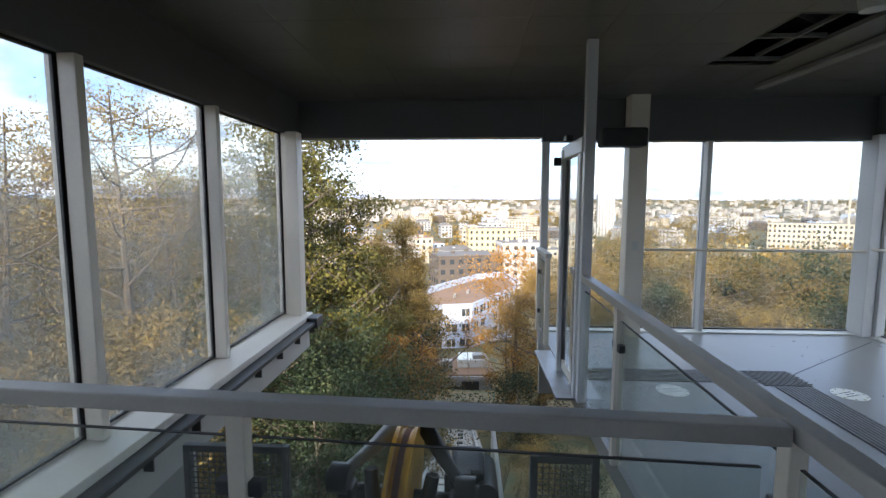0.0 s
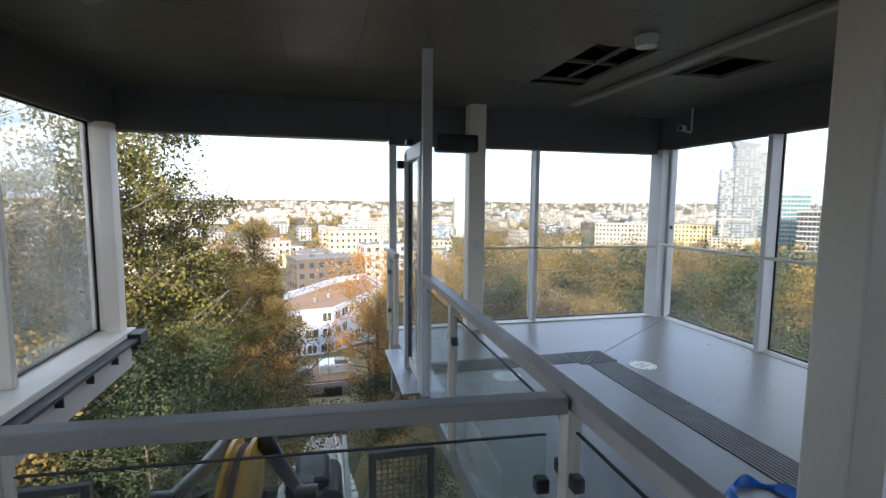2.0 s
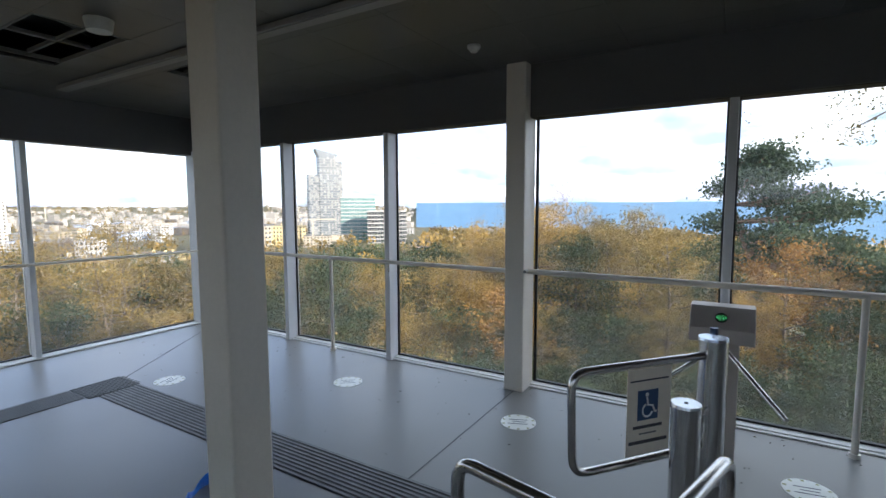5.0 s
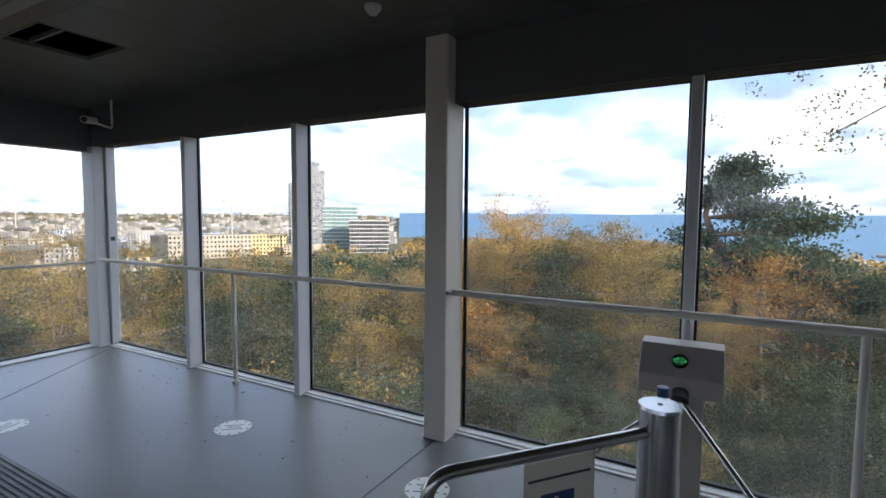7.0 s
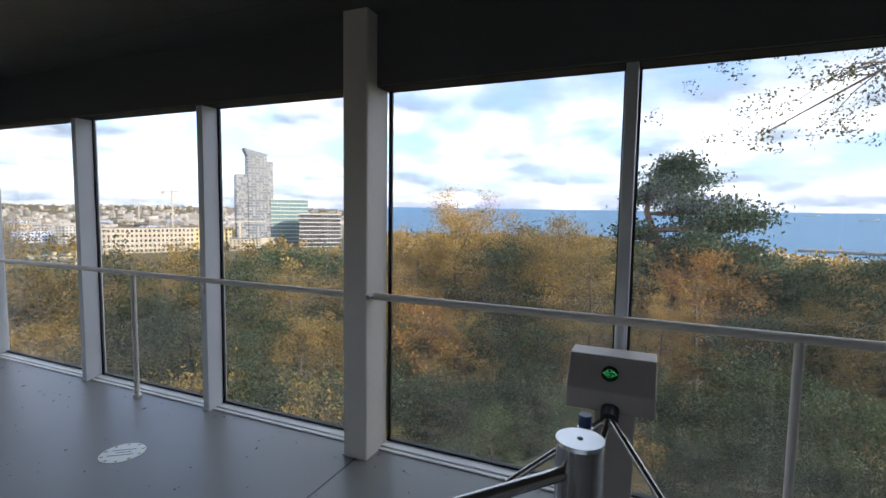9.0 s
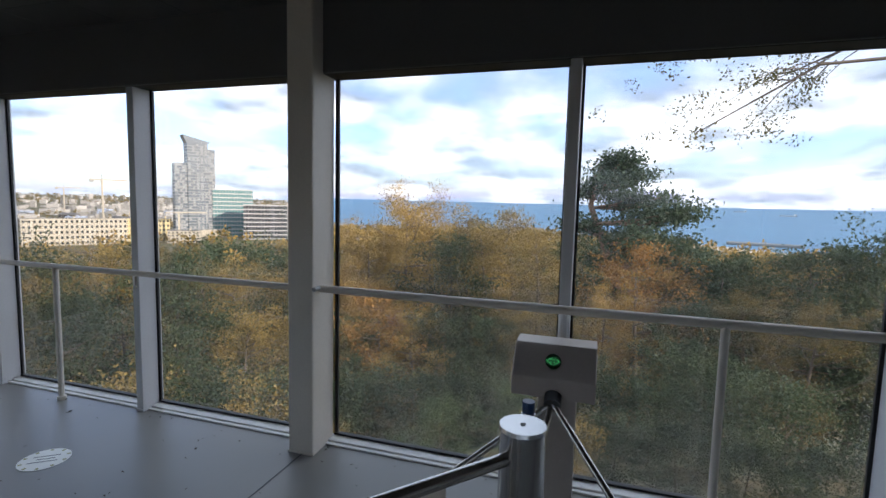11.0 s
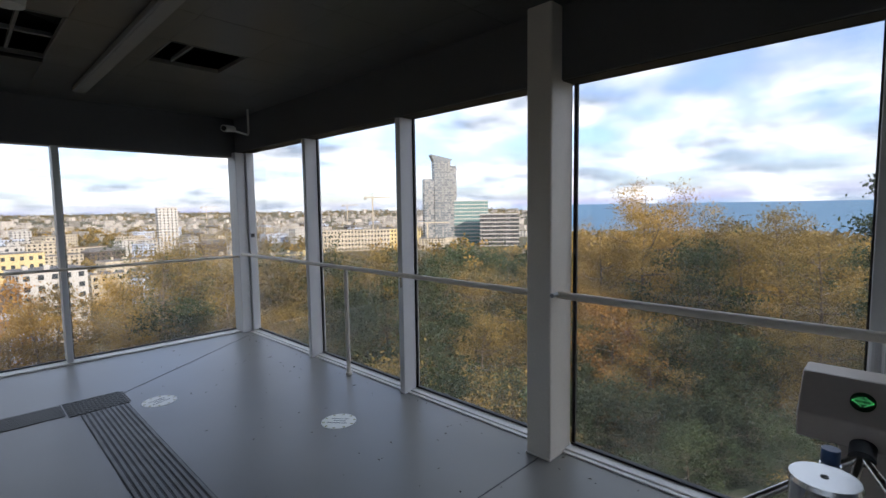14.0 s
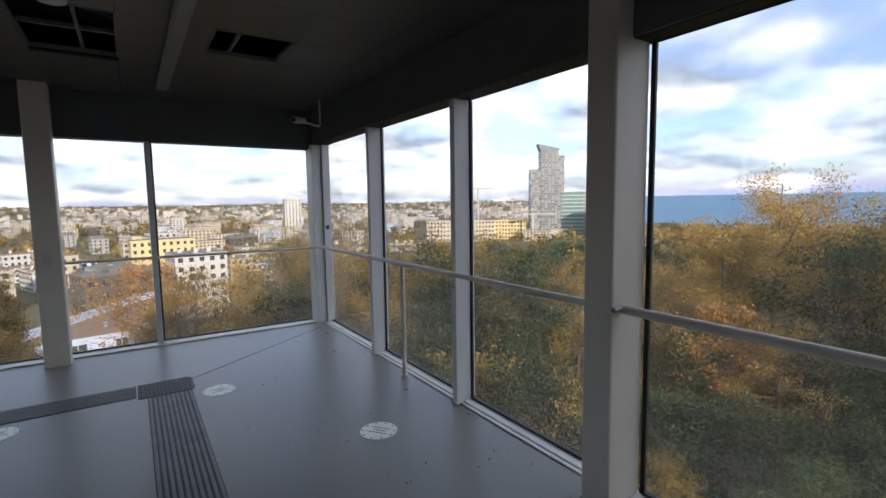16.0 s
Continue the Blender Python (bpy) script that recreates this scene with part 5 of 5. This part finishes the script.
def pine():
    """Leaning pine with bare lower trunk and flat needle tiers."""
    rg, nrg = random.Random(77), np.random.default_rng(77)
    root = empty("tree", (0, 0, 0), "tall pine with reddish bare trunk and flat dark tiers", "tree")
    bm = bmesh.new()
    ax = [Vector(p) for p in ((0, 0, -1), (0.1, 0, 3), (0.2, 0.1, 6), (-0.2, 0.2, 8.2), (-0.9, 0.3, 10.0), (-1.5, 0.3, 11.6), (-1.3, 0.2, 13.0), (-0.7, 0.1, 14.0))]
    tube(bm, ax, [0.30, 0.26, 0.23, 0.2, 0.17, 0.13, 0.09, 0.04], 8)
    tips = []
    for z, dx, dy, n in ((13.7, 0.6, 0.4, 5), (13.0, 2.0, 0.8, 6), (12.4, -0.6, 0.8, 4), (12.0, 3.4, 1.0, 8), (11.2, 4.4, 1.0, 9), (10.2, 3.6, 1.2, 8), (10.6, -1.0, 0.8, 4), (9.2, 4.3, 1.3, 8), (9.0, -1.2, 1.0, 4), (8.0, 4.8, 1.4, 9), (7.0, 5.4, 1.5, 9), (6.0, 6.2, 1.8, 10), (5.0, 6.0, 1.8, 8), (7.4, -1.6, 1.2, 4), (4.2, 7.2, 2.0, 12), (5.6, 7.6, 2.0, 10), (3.2, 7.6, 2.2, 12), (12.8, 1.0, 0.7, 6), (9.8, 2.0, 1.0, 7)):
        k = min(range(len(ax)), key=lambda i: abs(ax[i].z - z))
        base = Vector((ax[k].x, ax[k].y, z - 0.5))
        for j in range(n):
            e = base + Vector((dx * rg.uniform(0.35, 1.05), rg.gauss(0, 1) * dy, 0.5 + rg.gauss(0, 0.2)))
            tube(bm, [base, base.lerp(e, 0.6) + Vector((0, 0, -0.15)), e], [0.06, 0.04, 0.015], 5)
            tips += [e, e + Vector((rg.gauss(0, .35), rg.gauss(0, .35), 0.1)), base.lerp(e, 0.75)]
    part("trunk", bm, PINEBARK, root)
    q, f = leaf_cloud(nrg, [tuple(t) for t in tips], 95, (0.46, 0.46, 0.20), 0.095)
    shared("crown", arrays_mesh("crown", q, f, [LEAF["pine"]]), root)
    return root


p = pine()
x, y = 2.2 + 24 * math.sin(radians(93.3)), -0.23 + 24 * math.cos(radians(93.3))
p.matrix_basis = pose(x, y, 4.35 - 14.2, 0, 0, -97)


def overhanging_tree():
    """A tree beside the hall whose branches reach over the glazing."""
    rg, nrg = random.Random(5), np.random.default_rng(5)
    root = empty("tree", (0, 0, 0), "tree with thin overhanging branches and sparse leaves", "tree")
    bm = bmesh.new()
    tube(bm, [(0, 0, -6), (0.1, 0.1, 0), (0.0, 0.3, 3), (-0.2, 0.5, 6), (-0.2, 0.9, 9)], [0.22, 0.18, 0.13, 0.08, 0.03], 8)
    tips = []

    def limb(a, b, r, depth):
        a, b = Vector(a), Vector(b)
        mid = a.lerp(b, 0.5) + Vector((rg.gauss(0, 0.06), 0, rg.uniform(0.02, 0.14))) * (b - a).length
        tube(bm, [a, mid, b], [r, r * 0.7, r * 0.25], 5)
        for j in range(6 if depth else 3):
            o = mid.lerp(b, rg.random()) if rg.random() < 0.7 else a.lerp(mid, rg.uniform(0.4, 1))
            e = o + (b - a).normalized() * rg.uniform(0.25, 0.6) + Vector((rg.gauss(0, .3), rg.gauss(0, .3), rg.gauss(-0.12, .25)))
            if depth:
                limb(o, e, r * 0.4, depth - 1)
            else:
                tips.append(e)
        tips.append(b)
    for a, b in (((0, 0.3, 3.0), (-0.3, 3.1, 2.0)), ((-0.1, 0.4, 4.0), (-0.2, 3.3, 3.4)), ((-0.2, 0.5, 5.0), (-0.4, 2.8, 4.6)), ((0, 0.3, 3.4), (1.0, 1.8, 3.0)), ((-0.2, 0.5, 5.2), (0.6, -1.5, 6.0)), ((0, 0.2, 2.6), (0.4, -2.0, 3.5))):
        limb(a, b, 0.028, 1)
    part("trunk", bm, BARK, root)
    q, f = leaf_cloud(nrg, [tuple(t) for t in tips], 34, (0.085, 0.085, 0.06), 0.024)
    shared("crown", arrays_mesh("crown", q, f, [LEAF["green"]]), root)
    root.matrix_basis = pose(10.3, -4.70, 0.75)


overhanging_tree()

# thin wire fence on the lawn beside the hall
root = empty("fence", (0, 0, 0), "thin dark wire fence on the grass", "fence")
fx = [(-7.5 + 0.02 * k, 3.0 + 1.3 * k) for k in range(8)]
for x, y in fx:
    part("post", R((x, y, gz(x, y) - 0.3), (x, y, gz(x, y) + 1.5), 0.03, seg=8), DARKSTEEL, root)
for h in (0.3, 0.85, 1.4):
    part("wire", tube(bmesh.new(), [(x, y, gz(x, y) + h) for x, y in fx], 0.006, 5), DARKSTEEL, root)

# ---- track machinery below the cross rail ----
wheel = empty("cable_sheave", (0, 0, 0), "large worn yellow cable sheave in a grey fork", "sheave")
bm = bmesh.new()
for x0, x1, r in ((-0.07, -0.045, 0.46), (-0.045, 0.045, 0.42), (0.045, 0.07, 0.46)):
    rod(bm, (x0, 0, 0), (x1, 0, 0), r, seg=40)
part("rim", bm, YELLOW, wheel, smooth=True)
part("groove_band", R((-0.02, 0, 0), (0.02, 0, 0), 0.424, seg=40), ROOFBR, wheel, "worn dark cable groove")
part("axle", R((-0.42, 0, 0), (0.42, 0, 0), 0.05, seg=16), DARKSTEEL, wheel)
for sx in (-1, 1):
    part("bearing", R((sx * 0.34, -0.1, 0.14), (sx * 0.47, -0.1, 0.14), 0.095, seg=20), BLACK, wheel, "black bearing housing", smooth=True)
    part("bearing_bolt", R((sx * 0.47, -0.1, 0.14), (sx * 0.50, -0.1, 0.14), 0.045, seg=12), DARKSTEEL, wheel)
    part("bearing_foot", B(sx * 0.36 - 0.05, sx * 0.36 + 0.05, -0.16, -0.02, -0.40, 0.10, 0.01), DARKSTEEL, wheel)
    part("fork_arm", tube(bmesh.new(), [(sx * 0.36, -0.08, 0.20), (sx * 0.24, 0.06, 0.27), (sx * 0.09, 0.22, 0.40)], [0.035, 0.05, 0.065], 12), GREYMETAL if sx < 0 else DARKSTEEL, wheel, smooth=True)
    part("fork_leg", tube(bmesh.new(), [(sx * 0.20, -0.12, 0.24), (sx * 0.17, -0.16, 0.05), (sx * 0.15, -0.16, -0.45)], [0.045, 0.05, 0.05], 10), DARKSTEEL, wheel, smooth=True)
part("guard_plate", B(-0.16, 0.14, -0.52, -0.46, -0.12, -0.02, 0.01), GREYMETAL, wheel)
wheel.matrix_basis = pose(-0.29, 3.3, -0.30, 0, 3, -3)
motor = empty("drive_unit", (0, 0, 0), "black drive motor with cables beside the sheave", "motor")
part("housing", B(0.02, 0.26, 3.45, 3.85, -0.60, -0.22, 0.04), BLACK, motor)
part("flange_box", B(-0.02, 0.16, 3.32, 3.44, -0.34, -0.16, 0.02), BLACK, motor)
part("drum", R((0.26, 3.40, -0.36), (0.26, 3.80, -0.36), 0.09, seg=22), BLACK, motor, smooth=True)
for k in range(5):
    part("cable", tube(bmesh.new(), bend([(0.06 + 0.05 * k, 3.5, -0.34), (0.05 + 0.05 * k, 3.9, -0.26 - 0.03 * k), (0.12 + 0.05 * k, 4.4, -0.62)], 0.1), 0.010, 6), BLACK, motor, smooth=True)


def track():
    root = empty("inclined_track", (0, 0, 0), "steep steel rail track with sleepers and rollers", "track")
    bm_rail = [((x, 3.2, -1.3), (x, 56, -1.3 - 0.44 * 52.8)) for x in (-0.75, 0.55)]
    for a, b in bm_rail:
        bm = bmesh.new()
        d = Vector(b) - Vector(a)
        box(bm, -0.04, 0.04, 0, d.length, -0.07, 0.07)
        bm.transform(Matrix.Translation(a) @ Matrix.Rotation(math.atan2(d.z, d.y), 4, "X"))
        part("rail", bm, GREYMETAL, root)
    sl = mesh_of("sleeper", B(-1.0, 0.8, -0.1, 0.1, -0.10, 0.0), CONC)
    ro = mesh_of("roller", R((-0.22, 0, 0.06), (0.02, 0, 0.06), 0.06), DARKSTEEL)
    for k in range(60):
        y = 3.4 + 0.86 * k
        shared("sleeper", sl, root, pose(0, y, -1.42 - 0.44 * (y - 3.2)))
        if k % 3 == 0:
            shared("roller", ro, root, pose(0, y + 0.3, -1.40 - 0.44 * (y + 0.3 - 3.2)))
    part("cable", R((-0.1, 3.5, -1.2), (-0.1, 56, -1.2 - 0.44 * 52.5), 0.015, seg=6), DARKSTEEL, root)


track()
deck = empty("cable_car_frame", (-0.25, -0.25, 0.52), "pale metal carriage frame with hoses and rollers", "carriage")
bm = bmesh.new()
for x in (0.12, 0.62):
    rod(bm, (x, 4.0, -0.55), (x, 5.6, -1.25), 0.035, seg=8)
for k in range(6):
    rod(bm, (0.12, 4.1 + 0.28 * k, -0.59 - 0.122 * k), (0.62, 4.1 + 0.28 * k, -0.59 - 0.122 * k), 0.028, seg=8)
part("ladder_frame", bm, GREYMETAL, deck, smooth=True)
part("side_plate", B(0.64, 0.68, 4.0, 5.4, -1.6, -1.22, 0.01), WHITEPL, deck)
for k in range(7):
    y = 4.15 + 0.2 * k
    part("hose", tube(bmesh.new(), bend([(0.16, y, -0.6 - 0.44 * (y - 4.1)), (0.30 + 0.02 * (k % 3), y + 0.12, -0.46 - 0.44 * (y - 4.1)), (0.56, y + 0.03, -0.6 - 0.44 * (y - 4.1))], 0.06), 0.02, 6), SIGNBLUE if k % 2 else BLACK, deck, smooth=True)


def mesh_screen(x0, x1, y, z0, z1, label):
    root = empty("mesh_guard", (0, 0, 0), label, "guard screen")
    for a in ((x0, x0 + 0.04, z0, z1), (x1 - 0.04, x1, z0, z1), (x0 + 0.04, x1 - 0.04, z1 - 0.04, z1), (x0 + 0.04, x1 - 0.04, z0, z0 + 0.04)):
        part("frame", B(a[0], a[1], y - 0.02, y + 0.02, a[2], a[3], 0.004), DARKSTEEL, root)
    bm = bmesh.new()
    n = int((x1 - x0 - 0.08) / 0.032)
    for k in range(1, n):
        x = x0 + 0.04 + k * (x1 - x0 - 0.08) / n
        rod(bm, (x, y, z0 + 0.03), (x, y, z1 - 0.03), 0.0035, seg=5)
    n = int((z1 - z0 - 0.08) / 0.032)
    for k in range(1, n):
        z = z0 + 0.04 + k * (z1 - z0 - 0.08) / n
        rod(bm, (x0 + 0.03, y, z), (x1 - 0.03, y, z), 0.0035, seg=5)
    part("wire_mesh", bm, DARKSTEEL, root)["kind"] = "stuff"
    part("leg", B(x0 + 0.02, x0 + 0.06, y + 0.021, y + 0.06, -2.3, z0 + 0.2), DARKSTEEL, root)
    return root


mesh_screen(-1.46, -0.86, 2.8, -0.55, 0.30, "dark steel frame with square wire mesh in the track pit")
mesh_screen(0.47, 0.84, 2.8, -0.5, 0.29, "dark steel frame with square wire mesh in the track pit")
